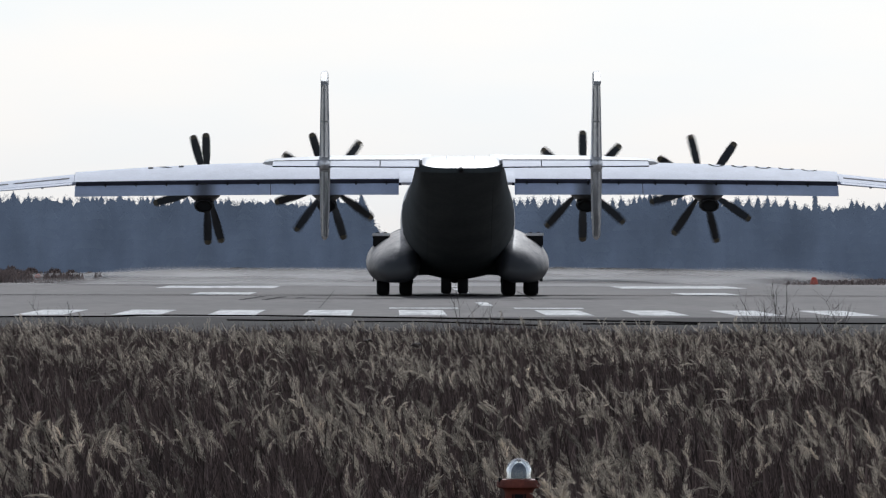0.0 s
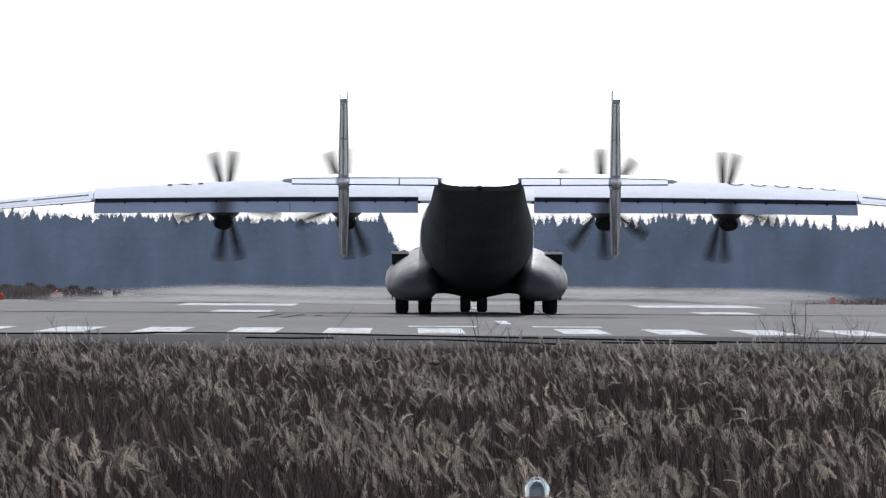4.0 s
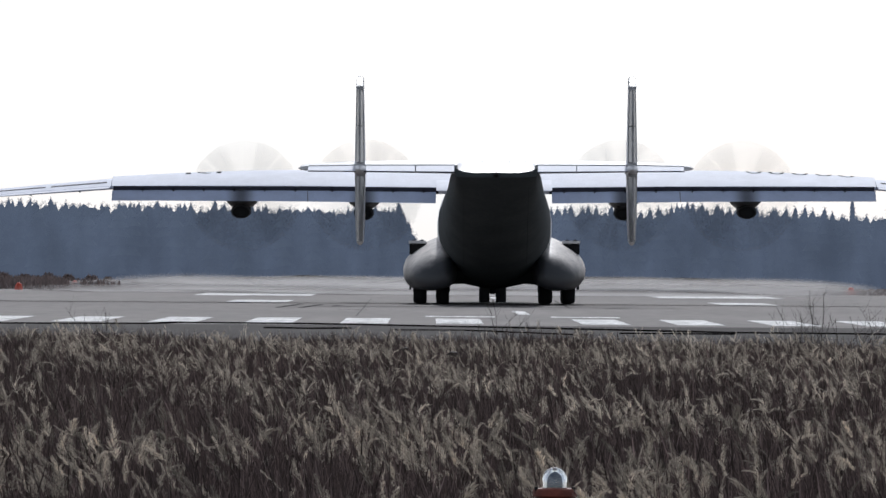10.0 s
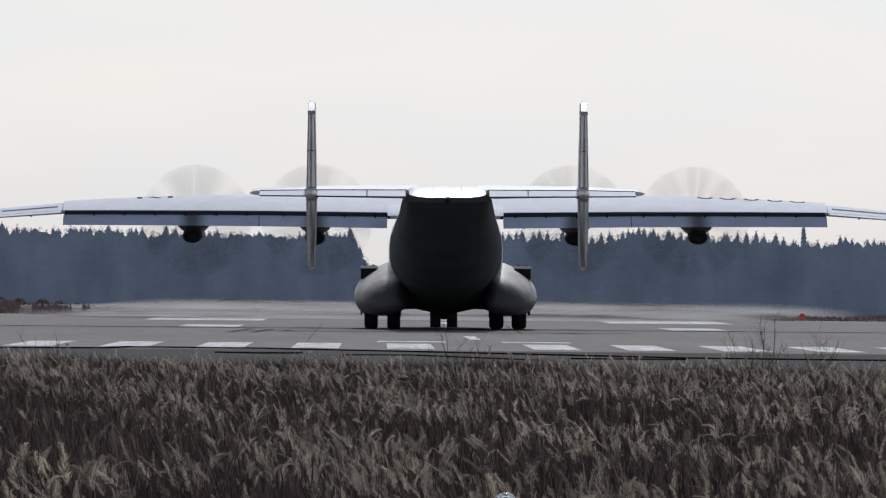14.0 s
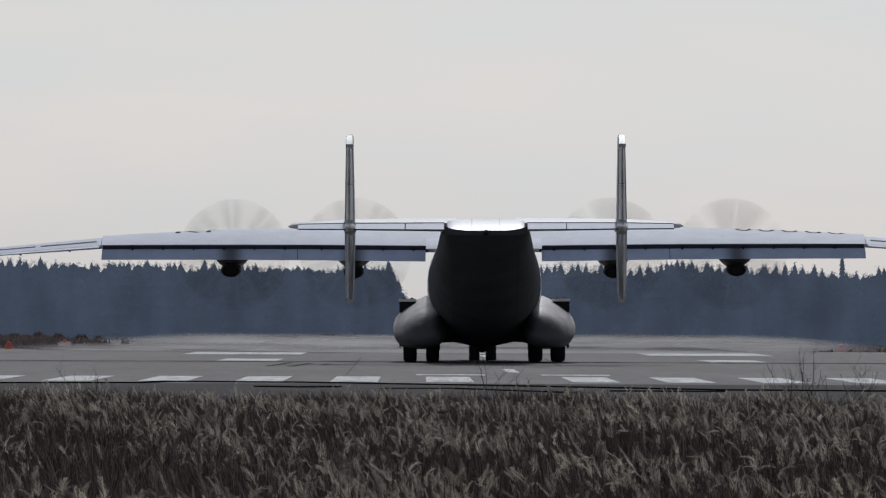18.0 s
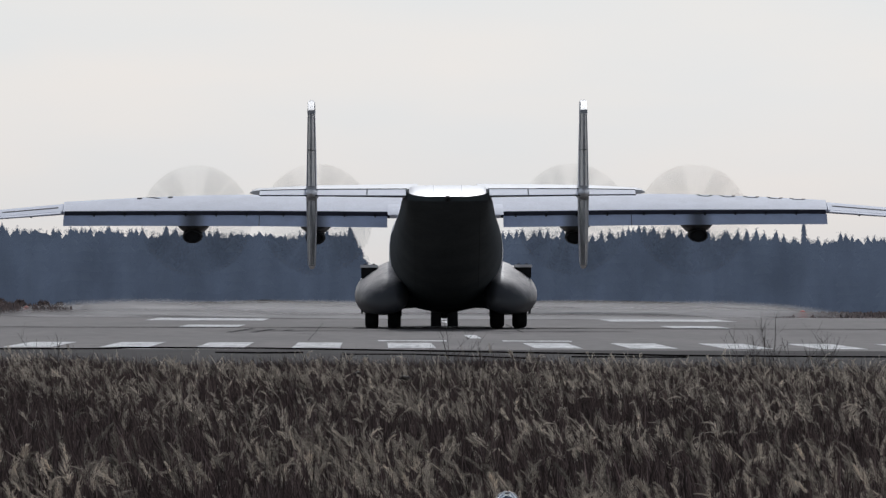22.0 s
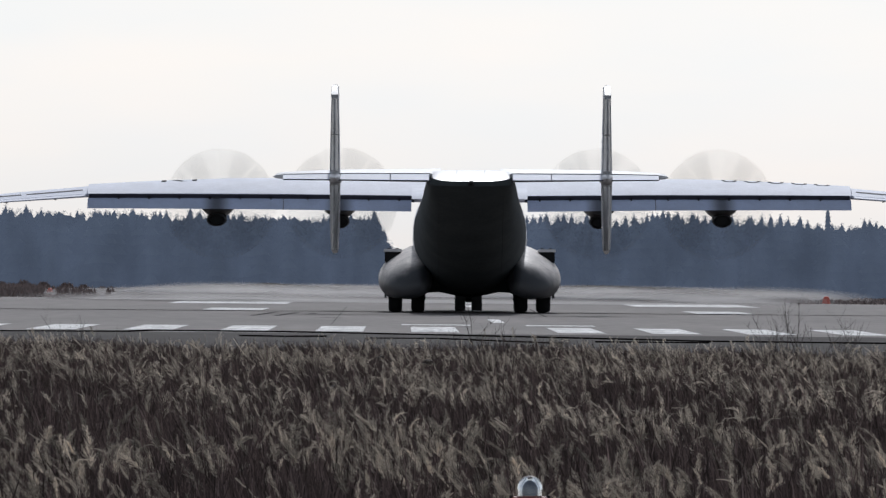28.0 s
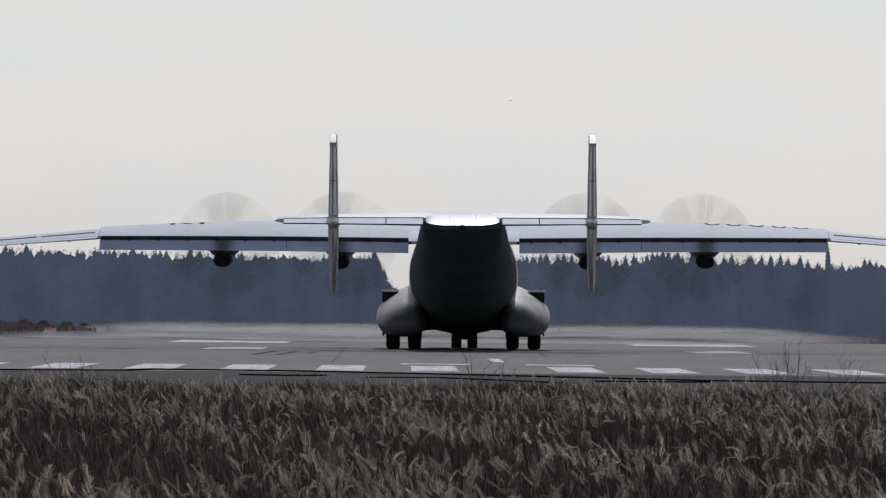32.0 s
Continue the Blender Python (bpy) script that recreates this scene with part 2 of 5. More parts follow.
def thin_dust(name, colour, most, scale):
    """Blown dust: mostly clear, thickest in the middle of the cloud near the ground, in drifting patches."""
    m = bpy.data.materials.new(name)
    m.use_nodes = True
    n, l = m.node_tree.nodes, m.node_tree.links
    at, mp, no, r = n.new("ShaderNodeTexCoord"), n.new("ShaderNodeMapping"), n.new("ShaderNodeTexNoise"), n.new("ShaderNodeMapRange")
    mp.inputs["Scale"].default_value = (0.12, 0.05, 0.9)
    no.inputs["Scale"].default_value, no.inputs["Detail"].default_value = scale, 3
    r.inputs["From Min"].default_value, r.inputs["From Max"].default_value = 0.25, 0.75
    r.inputs["To Min"].default_value, r.inputs["To Max"].default_value = 0.5, 1.0
    mid, ball, soft, mul = n.new("ShaderNodeMapping"), n.new("ShaderNodeTexGradient"), n.new("ShaderNodeMapRange"), n.new("ShaderNodeMath")
    mid.inputs["Location"].default_value, mid.inputs["Scale"].default_value = (-1, 0, -0.2), (2, 0, 1.2)
    ball.gradient_type, soft.interpolation_type, mul.operation = 'SPHERICAL', 'SMOOTHSTEP', 'MULTIPLY'
    soft.inputs["From Min"].default_value, soft.inputs["From Max"].default_value = 0.02, 0.75
    soft.inputs["To Max"].default_value = most
    tr, df, tl, both, mx = n.new("ShaderNodeBsdfTransparent"), n.new("ShaderNodeBsdfDiffuse"), n.new("ShaderNodeBsdfTranslucent"), n.new("ShaderNodeMixShader"), n.new("ShaderNodeMixShader")
    df.inputs["Color"].default_value = tl.inputs["Color"].default_value = (*colour, 1)
    both.inputs["Fac"].default_value = 0.15       # little of the light passes through
    l.new(at.outputs["Object"], mp.inputs["Vector"]), l.new(mp.outputs["Vector"], no.inputs["Vector"])
    l.new(at.outputs["Generated"], mid.inputs["Vector"]), l.new(mid.outputs["Vector"], ball.inputs["Vector"]), l.new(ball.outputs["Fac"], soft.inputs["Value"])
    l.new(no.outputs["Fac"], r.inputs["Value"])
    l.new(r.outputs["Result"], mul.inputs[0]), l.new(soft.outputs["Result"], mul.inputs[1])
    l.new(mul.outputs[0], mx.inputs["Fac"])
    l.new(df.outputs[0], both.inputs[1]), l.new(tl.outputs[0], both.inputs[2])
    l.new(tr.outputs[0], mx.inputs[1]), l.new(both.outputs[0], mx.inputs[2])
    l.new(mx.outputs[0], n["Material Output"].inputs["Surface"])
    return m


M_DUST = thin_dust("blown_runway_dust", (0.80, 0.77, 0.75), 0.9, 1.0)
M_BLUE_GLASS = bpy.data.materials.new("blue_grey_filter_glass")
M_BLUE_GLASS.use_nodes = True
_g = M_BLUE_GLASS.node_tree.nodes["Principled BSDF"]
_g.inputs["Base Color"].default_value, _g.inputs["Roughness"].default_value = (0.09, 0.125, 0.19, 1), 0.12
M_ROOF = material("bright_white_tail_paint", (0.86, 0.86, 0.87), 0.38, vary=0.06, scale=0.8, fine=0.03, fine_scale=9)


def toned(m, low, high):
    """Each plant has its own tone, kept on its mesh."""
    n, l = m.node_tree.nodes, m.node_tree.links
    b = n["Principled BSDF"]
    old = b.inputs["Base Color"].links[0].from_socket
    tone, r, mix = n.new("ShaderNodeAttribute"), n.new("ShaderNodeMapRange"), n.new("ShaderNodeMixRGB")
    tone.attribute_name = "tone"
    r.inputs["To Min"].default_value, r.inputs["To Max"].default_value = low, high
    mix.blend_type, mix.inputs["Fac"].default_value = 'MULTIPLY', 1.0
    l.new(tone.outputs["Fac"], r.inputs["Value"])
    l.new(old, mix.inputs["Color1"]), l.new(r.outputs["Result"], mix.inputs["Color2"])
    for k in [k for k in l if k.from_socket == old and k.to_node != mix]:
        l.new(mix.outputs["Color"], k.to_socket)


toned(M_STRAW, 0.30, 1.42)
toned(M_STALK, 0.25, 2.3)

M_CAP = material("white_plastic_cap", (0.86, 0.86, 0.86), 0.4, vary=0.05, translucent=0.5)


# ------------------------------------------------------------------ small builders
def mesh_from(name, verts, faces, mat, smooth=False):
    me = bpy.data.meshes.new(name)
    me.from_pydata([tuple(v) for v in verts], [], faces)
    me.materials.append(mat)
    if smooth:
        me.shade_smooth()
    me.update()
    return me


def link(name, me, parent=None, label="", m=None):
    ob = new(name, me)
    if parent:
        ob.parent = parent
    if m is not None:
        ob.matrix_basis = m
    if label:
        ob["label"] = label
    return ob


def part(name, bm, mat, parent=None, label="", smooth=True, m=None):
    """Links a bmesh as one mesh object under a thing or a part."""
    me = bpy.data.meshes.new(name)
    bmesh.ops.recalc_face_normals(bm, faces=bm.faces)
    bm.to_mesh(me)
    bm.free()
    me.materials.append(mat)
    if smooth:
        me.shade_smooth()
        me.set_sharp_from_angle(angle=radians(38))
    return link(name, me, parent, label, m)


def box(bm, x0, x1, y0, y1, z0, z1, bevel=0.0):
    made = bmesh.ops.create_cube(bm, size=1.0, matrix=Matrix.Translation(((x0 + x1) / 2, (y0 + y1) / 2, (z0 + z1) / 2)) @ Matrix.Diagonal((x1 - x0, y1 - y0, z1 - z0, 1)))
    if bevel:
        edges = list({e for v in made["verts"] for e in v.link_edges})
        bmesh.ops.bevel(bm, geom=edges, offset=bevel, segments=2, affect='EDGES')


def loft(bm, rings, caps=True):
    """Skins closed rings of equal length, given as lists of points."""
    vs = [[bm.verts.new(p) for p in ring] for ring in rings]
    n = len(vs[0])
    for a, b in zip(vs, vs[1:]):
        for i in range(n):
            bm.faces.new((a[i], a[(i + 1) % n], b[(i + 1) % n], b[i]))
    if caps:
        bm.faces.new(vs[0][::-1])
        bm.faces.new(vs[-1])


def tube(bm, profile, axis="y", at=(0, 0, 0), sides=24, caps=True):
    """A body of revolution: profile of (place along the axis, radius)."""
    rings = []
    for d, r in profile:
        ring = []
        for i in range(sides):
            a = 2 * math.pi * i / sides
            c, s = r * math.cos(a), r * math.sin(a)
            p = {"y": (c, d, s), "z": (c, s, d), "x": (d, c, s)}[axis]
            ring.append((p[0] + at[0], p[1] + at[1], p[2] + at[2]))
        rings.append(ring)
    loft(bm, rings, caps)


def rounded(points, steps=3, closed=True):
    """A smooth curve through the points (Catmull-Rom), as a denser list of points."""
    out, n = [], len(points)
    for i in range(n if closed else n - 1):
        a, b, c, d = [points[k % n] if closed else points[max(0, min(n - 1, k))] for k in (i - 1, i, i + 1, i + 2)]
        for j in range(steps):
            t = j / steps
            out.append(tuple(0.5 * (2 * q + (r - p) * t + (2 * p - 5 * q + 4 * r - s) * t * t + (3 * q - p - 3 * r + s) * t ** 3) for p, q, r, s in zip(a, b, c, d)))
    return out if closed else out + [tuple(points[-1])]


def blend(table, x):
    """Linear table look-up: rows of (x, values...)."""
    for a, b in zip(table, table[1:]):
        if x <= b[0]:
            f = 0 if b[0] == a[0] else max(0, (x - a[0]) / (b[0] - a[0]))
            return [p + (q - p) * f for p, q in zip(a[1:], b[1:])]
    return list(table[-1][1:])


# ------------------------------------------------------------------ ground, runway, markings
def ground_z(y):
    """The airfield is level and falls away gently past the crest of the runway."""
    return 0.0 if y < 775 else -0.0040 * (y - 775)


def sheet(name, x0, x1, ys, lift, mat, label, parent=None, columns=8):
    verts, faces = [], []
    for y in ys:
        for i in range(columns + 1):
            verts.append((x0 + (x1 - x0) * i / columns, y, ground_z(y) + lift))
    w = columns + 1
    for j in range(len(ys) - 1):
        for i in range(columns):
            a = j * w + i
            faces.append((a, a + 1, a + w + 1, a + w))
    ob = link(name, mesh_from(name, verts, faces, mat), parent)
    return tagged(ob, label, name.split("_")[0], kind="structure")


ALONG = [-400, 0, 100, 200, 222, 270, 400, 600, 775, 800, 860, 910, 1050, 1200, 1500, 2000, 2600, 3500, 4900]
sheet("ground", -2500, 2500, ALONG, -0.06, M_SOIL, "flat airfield meadow with dry brown spring grass")
road = sheet("runway", -28, 25.5, [225, 300, 345, 400, 500, 650, 775, 800, 860, 910, 1050, 1200, 1500, 1900, 2300], 0.0, M_ASPHALT, "weathered grey concrete runway with white markings")
for side in (-1, 1):
    sheet("apron", -28 if side < 0 else 25.5, side * 75, [225, 345, 400, 500, 650, 704 if side < 0 else 686], -0.004, M_ASPHALT, "wide grey concrete turning pad beside the runway", columns=4)
sheet("stopway", -60, 60, [222, 290, 330, 347], 0.004, M_SHOULDER, "strip of older darker asphalt before the runway threshold")


def paint(name, x0, x1, y0, y1, label="", worn=0.0):
    """A painted bar on the runway, a few millimetres thick, with slightly uneven ends."""
    rnd = random.Random(int(x0 * 100 + y0 * 7))
    bm = bmesh.new()
    n = 6
    low, top = [], []
    for i in range(n + 1):
        x = x0 + (x1 - x0) * i / n
        top.append((x, y1 + rnd.uniform(-worn, worn), 0.010))
        low.append((x, y0 + rnd.uniform(-worn, worn), 0.010))
    ring = low + top[::-1]
    f = bm.faces.new([bm.verts.new(p) for p in ring])
    down = bmesh.ops.extrude_face_region(bm, geom=[f])
    for v in down["geom"]:
        if isinstance(v, bmesh.types.BMVert):
            v.co.z = 0.002
    return part(name, bm, M_MARK, road, label, smooth=False)


for side in (-1, 1):
    for k in range(7):
        c = 2.8 + 3.73 * k if side > 0 else -2.96 - 3.77 * k
        paint("threshold_bar", c - 0.935, c + 0.935, 356.4, 386.5, worn=0.25)
    paint("designator_bar", 1.2 if side > 0 else -4.3, 4.2 if side > 0 else -1.28, 397.5, 403.2, worn=0.1)
    paint("touchdown_bar", 12.6 if side > 0 else -15.72, 15.9 if side > 0 else -12.28, 520, 547, worn=0.4)
    paint("aiming_point_bar", 11.35 if side > 0 else -19.95, 19.75 if side > 0 else -12.0, 610, 655, worn=0.8)
for y in (418, 530, 580, 630, 680, 730):
    paint("centreline_bar", -0.08, 0.48, y, y + 29, worn=0.2)


def crack(points, width, label="", name="joint_and_shade_band", tall=0.009, mat=None):
    """A sealed joint, and the painted shadow band: a thin raised band of tar that follows the points."""
    bm = bmesh.new()
    rnd = random.Random(len(points) * 31 + int(points[0][1]))
    a = []
    for (xa, ya), (xb, yb) in zip(points, points[1:]):
        k = max(2, int(math.hypot(xb - xa, yb - ya) / 1.5))
        for i in range(k):
            f = i / k
            a.append((xa + (xb - xa) * f + rnd.uniform(-0.05, 0.05), ya + (yb - ya) * f + rnd.uniform(-0.12, 0.12)))
    a.append(points[-1])
    rows = []
    for i, (x, y) in enumerate(a):
        x2, y2 = a[min(i + 1, len(a) - 1)]
        x1, y1 = a[max(i - 1, 0)]
        d = Vector((x2 - x1, y2 - y1)).normalized()
        w = width * rnd.uniform(0.35, 0.65)
        rows.append((bm.verts.new((x - d.y * w, y + d.x * w, tall)), bm.verts.new((x + d.y * w, y - d.x * w, tall))))
    for p, q in zip(rows, rows[1:]):
        bm.faces.new((p[0], p[1], q[1], q[0]))
    if tall > 0.02:        # a lip that stands up: close it down to the ground
        made = bmesh.ops.extrude_edge_only(bm, edges=[e for e in bm.edges if len(e.link_faces) == 1])
        for v in made["geom"]:
            if isinstance(v, bmesh.types.BMVert):
                v.co.z = 0.0
    return part(name, bm, mat or M_TAR, road, label, smooth=False)


# the edge of the newer asphalt stands up as a dark lip, with tarred joints before it
crack([(-45, 334), (-25, 339), (-14.7, 345), (-14.0, 352), (-8.9, 350), (-2.3, 338), (1.5, 330), (6.4, 319), (12, 316), (45, 312)], 0.4, "black lip of the newer asphalt layer", "asphalt_lip", 0.055)
crack([(-10.0, 328), (-8.5, 326), (-7.1, 328)], 0.4, "black tarred joint", "asphalt_lip", 0.055)
crack([(-5.5, 322), (-3.0, 323), (1.0, 306)], 0.4, "black tarred joint", "asphalt_lip", 0.04)
crack([(2.4, 313), (6.3, 312.5)], 0.4, "black tarred joint", "asphalt_lip", 0.05)
crack([(-7.35, 396), (-7.75, 575)], 0.035, mat=M_JOINT)
# the wing's shadow across the runway, laid down as a dark band
crack([(-45, 517), (-9, 514), (9, 514.5), (45, 513)], 2.0, tall=0.005)
crack([(-11.9, 463), (-11.2, 503)], 0.34, mat=M_JOINT)
crack([(-10.7, 463), (-10.0, 498)], 0.34, mat=M_JOINT)
crack([(-9.2, 480), (-8.9, 492)], 0.3, mat=M_JOINT)
crack([(3.2, 470), (3.6, 560)], 0.08, mat=M_JOINT)
for x, y, half in ((-2.65, 471, 0.3), (-4.6, 482, 0.5), (5.4, 476, 0.4), (1.9, 462, 0.25), (-7.9, 452, 0.35)):
    crack([(x - half, y), (x + half, y + 0.6)], 1.6, "dark tar patch", "tar_patch", 0.006, M_JOINT)


# ------------------------------------------------------------------ far woods
SHOOTS = []        # the numbers of the faces that are thin shoots


def fine_twigs(verts, faces, x, y, z, h, girth, count, rnd):
    """Loose shoots round the top of a crown, thinning outwards."""
    for k in range(count):
        u = 0.72 + 0.28 * rnd.random() ** 0.8
        a = rnd.uniform(0, 2 * math.pi)
        q = girth(min(u, 0.985)) * rnd.random() ** 0.45 + rnd.gauss(0.0, 0.26)
        w = rnd.uniform(0.10, 0.26)
        cx, cy, cz = x + q * math.cos(a), y + q * math.sin(a), z + h * u + rnd.gauss(-0.1, 0.2)
        b = len(verts)
        verts += [(cx - w, cy, cz), (cx + w, cy, cz + w * rnd.uniform(-0.5, 0.5)), (cx + rnd.uniform(-w, w), cy, cz + 1.8 * w)]
        SHOOTS.append(len(faces))
        faces.append((b, b + 1, b + 2))


def spruce(verts, faces, x, y, z, h, r, rnd):
    """A spruce of the far belt: tiers of drooping boughs that narrow to a thin leader."""
    b = len(verts)
    verts += [(x - 0.16, y, z + h * 0.85), (x + 0.16, y, z + h * 0.85), (x + rnd.uniform(-0.12, 0.12), y, z + h * 0.985)]
    faces.append((b, b + 1, b + 2))
    u = 0.12
    while u < 0.95:
        step = 0.030 + 0.075 * (1 - u)
        q = r * ((1 - u) ** 0.62 + 0.02)
        b, n = len(verts), 11
        turn = rnd.uniform(0, 6.3)
        for i in range(n):
            a = turn + 2 * math.pi * i / n
            k = q * (rnd.uniform(0.85, 1.25) if i % 2 else rnd.uniform(0.4, 0.65))
            verts.append((x + k * math.cos(a), y + k * math.sin(a), z + h * u - 0.25 * k + rnd.uniform(-0.15, 0.15)))
        verts.append((x, y, z + h * min(0.985, u + 1.9 * step)))
        for i in range(n):
            faces.append((b + i, b + (i + 1) % n, b + n))
        u += step
    fine_twigs(verts, faces, x, y, z, h, lambda u: 0.85 * r * (1 - u) ** 0.62, 170, rnd)


def broad_tree(verts, faces, x, y, z, h, r, rnd):
    """A pine or aspen of the far belt: a rounded, open crown of small sprays round a core."""
    def girth(u):
        return r * min(1.0, 1.25 * math.sqrt(max(0.0, 1 - u ** 2.6))) * (0.72 + 0.28 * math.sin(2.2 * u + 0.6))
    n = 7
    for t in range(8):
        u = 0.10 + 0.11 * t
        b = len(verts)
        for i in range(n):
            a = 2 * math.pi * (i + rnd.random() * 0.6) / n
            q = girth(u) * rnd.uniform(0.65, 0.95)
            verts.append((x + q * math.cos(a), y + q * math.sin(a), z + h * u + rnd.uniform(-0.5, 0.3)))
        verts.append((x + rnd.uniform(-0.3, 0.3), y, z + h * min(0.95, u + 0.13)))
        for i in range(n):
            faces.append((b + i, b + (i + 1) % n, b + n))
    fine_twigs(verts, faces, x, y, z, h, girth, 170, rnd)
    for k in range(120):
        u = 0.45 + 0.47 * rnd.random() ** 0.65
        a = rnd.uniform(0, 2 * math.pi)
        q = girth(u) * 0.92 * rnd.random() ** 0.6
        w = rnd.uniform(0.08, 0.22)
        cx, cy, cz = x + q * math.cos(a), y + q * math.sin(a), z + h * u
        b = len(verts)
        verts += [(cx + rnd.uniform(-w, w), cy, cz - w * rnd.random()), (cx + rnd.uniform(-w, w), cy + rnd.uniform(-w, w), cz + w * rnd.uniform(-0.4, 0.5)), (cx + rnd.uniform(-w, w) * 0.6, cy, cz + w * rnd.uniform(0.3, 1.2))]
        faces.append((b, b + 1, b + 2))


def tree_line():
    rnd = random.Random(11)
    verts, faces = [], []
    x = -420.0
    while x < 420:
        for row in range(5):
            y = 2480 + row * 13 + rnd.uniform(-6, 6)
            px = x + rnd.uniform(-2.5, 2.5)
            z = ground_z(y) - 0.4
            swell = -0.012 * px + 1.2 * math.sin(px * 0.031) + 0.9 * math.sin(px * 0.083 + 1) + 0.6 * math.sin(px * 0.21)
            low = 12.5 * max(0.0, min(1.0, (px + 11.5) / 7, (26 - px) / 8))       # a gap of young growth in the belt
            if rnd.random() < 0.55:
                spruce(verts, faces, px, y, z, 24.3 + 0.6 * swell + rnd.uniform(-1.1, 0.6) + (rnd.uniform(0.5, 1.4) if rnd.random() < 0.06 else 0) - low, rnd.uniform(3.0, 4.6), rnd)
            else:
                broad_tree(verts, faces, px, y, z, 23.6 + 0.6 * swell + rnd.uniform(-0.9, 0.7) - low, rnd.uniform(2.8, 4.4), rnd)
        x += rnd.uniform(1.8, 3.2)
    # the tall spruce that stands over the others
    spruce(verts, faces, 111.5, 2474, ground_z(2474) - 0.4, 26.9, 2.9, rnd)
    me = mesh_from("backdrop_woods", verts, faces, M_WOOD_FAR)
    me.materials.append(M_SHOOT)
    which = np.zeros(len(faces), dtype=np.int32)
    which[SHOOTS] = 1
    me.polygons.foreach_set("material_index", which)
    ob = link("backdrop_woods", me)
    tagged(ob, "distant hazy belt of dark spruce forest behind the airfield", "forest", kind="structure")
    # the dense wood behind the first rows
    v, f = [], []
    for i in range(561):
        px = -420 + i * 1.5
        z = ground_z(2552)
        v += [(px, 2552 + 3 * math.sin(i * 1.7), z - 1), (px, 2552 + 3 * math.sin(i * 1.7), z + 22.2 - 0.008 * px + 0.5 * math.sin(i * 0.45) + rnd.uniform(-0.2, 1.0) * (1 if i % 2 else -1) - 12.5 * max(0.0, min(1.0, (px + 11.5) / 7, (26 - px) / 8))), (px, 2600, z + 6)]
    for i in range(560):
        a = 3 * i
        f += [(a, a + 3, a + 4, a + 1), (a + 1, a + 4, a + 5, a + 2)]
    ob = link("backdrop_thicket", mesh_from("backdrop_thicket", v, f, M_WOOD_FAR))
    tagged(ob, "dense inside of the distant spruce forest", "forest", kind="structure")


tree_line()


CONES = [(-35.2, 690), (-35.2, 800), (-31.8, 829), (28.4, 700), (28.8, 826)]


def far_brush():
    """Low brown brush on both sides of the runway, far out."""
    rnd = random.Random(5)
    verts, faces = [], []
    for side in (-1, 1):
        for k in range(11000):
            y = (704 if side < 0 else 686) + 440 * rnd.random() ** 1.1
            x = side * ((28.3 if side < 0 else 25.8) + 70 * rnd.random() ** 1.3)
            h = rnd.uniform(0.12, 0.5) * (1.9 if side < 0 else 0.75)
            if side < 0 and k % 2:       # a dense bank beside the near stretch, lower towards the runway
                y, x = 706 + 120 * rnd.random(), -29.5 - 26 * rnd.random()
                h = rnd.uniform(0.5, 1.0) * min(1.1, 0.15 + 0.14 * (-29.5 - x))
            if any(abs(x - (a * y / b + 4.3 * (y / b - 1))) < 0.6 and b - 100 < y < b + 6 for a, b in CONES):
                h *= 0.25         # mown before the markers
            w = rnd.uniform(0.12, 0.35)
            b = len(verts)
            z = ground_z(y) - 0.06
            for i in range(3):
                a = 2 * math.pi * (i + rnd.random() * 0.5) / 3
                verts.append((x + w * math.cos(a), y + w * math.sin(a), z))
            verts.append((x + rnd.uniform(-0.2, 0.2), y, z + h))
            for i in range(3):
                faces.append((b + i, b + (i + 1) % 3, b + 3))
    ob = link("roadside_brush", mesh_from("roadside_brush", verts, faces, M_BRUSH))
    tagged(ob, "low brown brush beside the runway", "brush", kind="stuff")


far_brush()


def bare_bush(x, y, h, seed):
    """A leafless bush: stems that fork from the ground and a loose cloud of fine twigs."""
    rnd = random.Random(seed)
    root = new("bare_bush")
    root.matrix_basis = pose(x, y, ground_z(y) - 0.06)
    tagged(root, "leafless brown bush on the edge of the airfield", "bush", group="bare bushes by the runway")
    bm = bmesh.new()
    for k in range(7):
        a = rnd.uniform(0, 2 * math.pi)
        q = h * rnd.uniform(0.15, 0.45)
        tip = (q * math.cos(a), q * math.sin(a), h * rnd.uniform(0.6, 0.95))
        loft(bm, [[(0.04 * c, 0.04 * d, 0) for c, d in ((1, 0), (-0.5, 0.87), (-0.5, -0.87))], [(tip[0] + 0.01 * c, tip[1] + 0.01 * d, tip[2]) for c, d in ((1, 0), (-0.5, 0.87), (-0.5, -0.87))]])
    part("stems", bm, M_TWIG, root, smooth=False)
    verts, faces = [], []
    for k in range(1000):
        a, u = rnd.uniform(0, 2 * math.pi), rnd.random() ** 1.4
        q = 1.35 * h * (1 - 0.75 * u) * rnd.random() ** 0.5
        c = Vector((q * math.cos(a), q * math.sin(a), h * u * rnd.uniform(0.85, 1.15)))
        w = 0.09
        b = len(verts)
        verts += [c + Vector((rnd.uniform(-w, w), rnd.uniform(-w, w), rnd.uniform(-w, w))) for _ in range(2)] + [c + Vector((rnd.uniform(-w, w), 0, 2.2 * w))]
        faces.append((b, b + 1, b + 2))
    tagged(link("brushwood", mesh_from("brushwood", verts, faces, M_BRUSH), root), "fine brown twigs", kind="stuff")


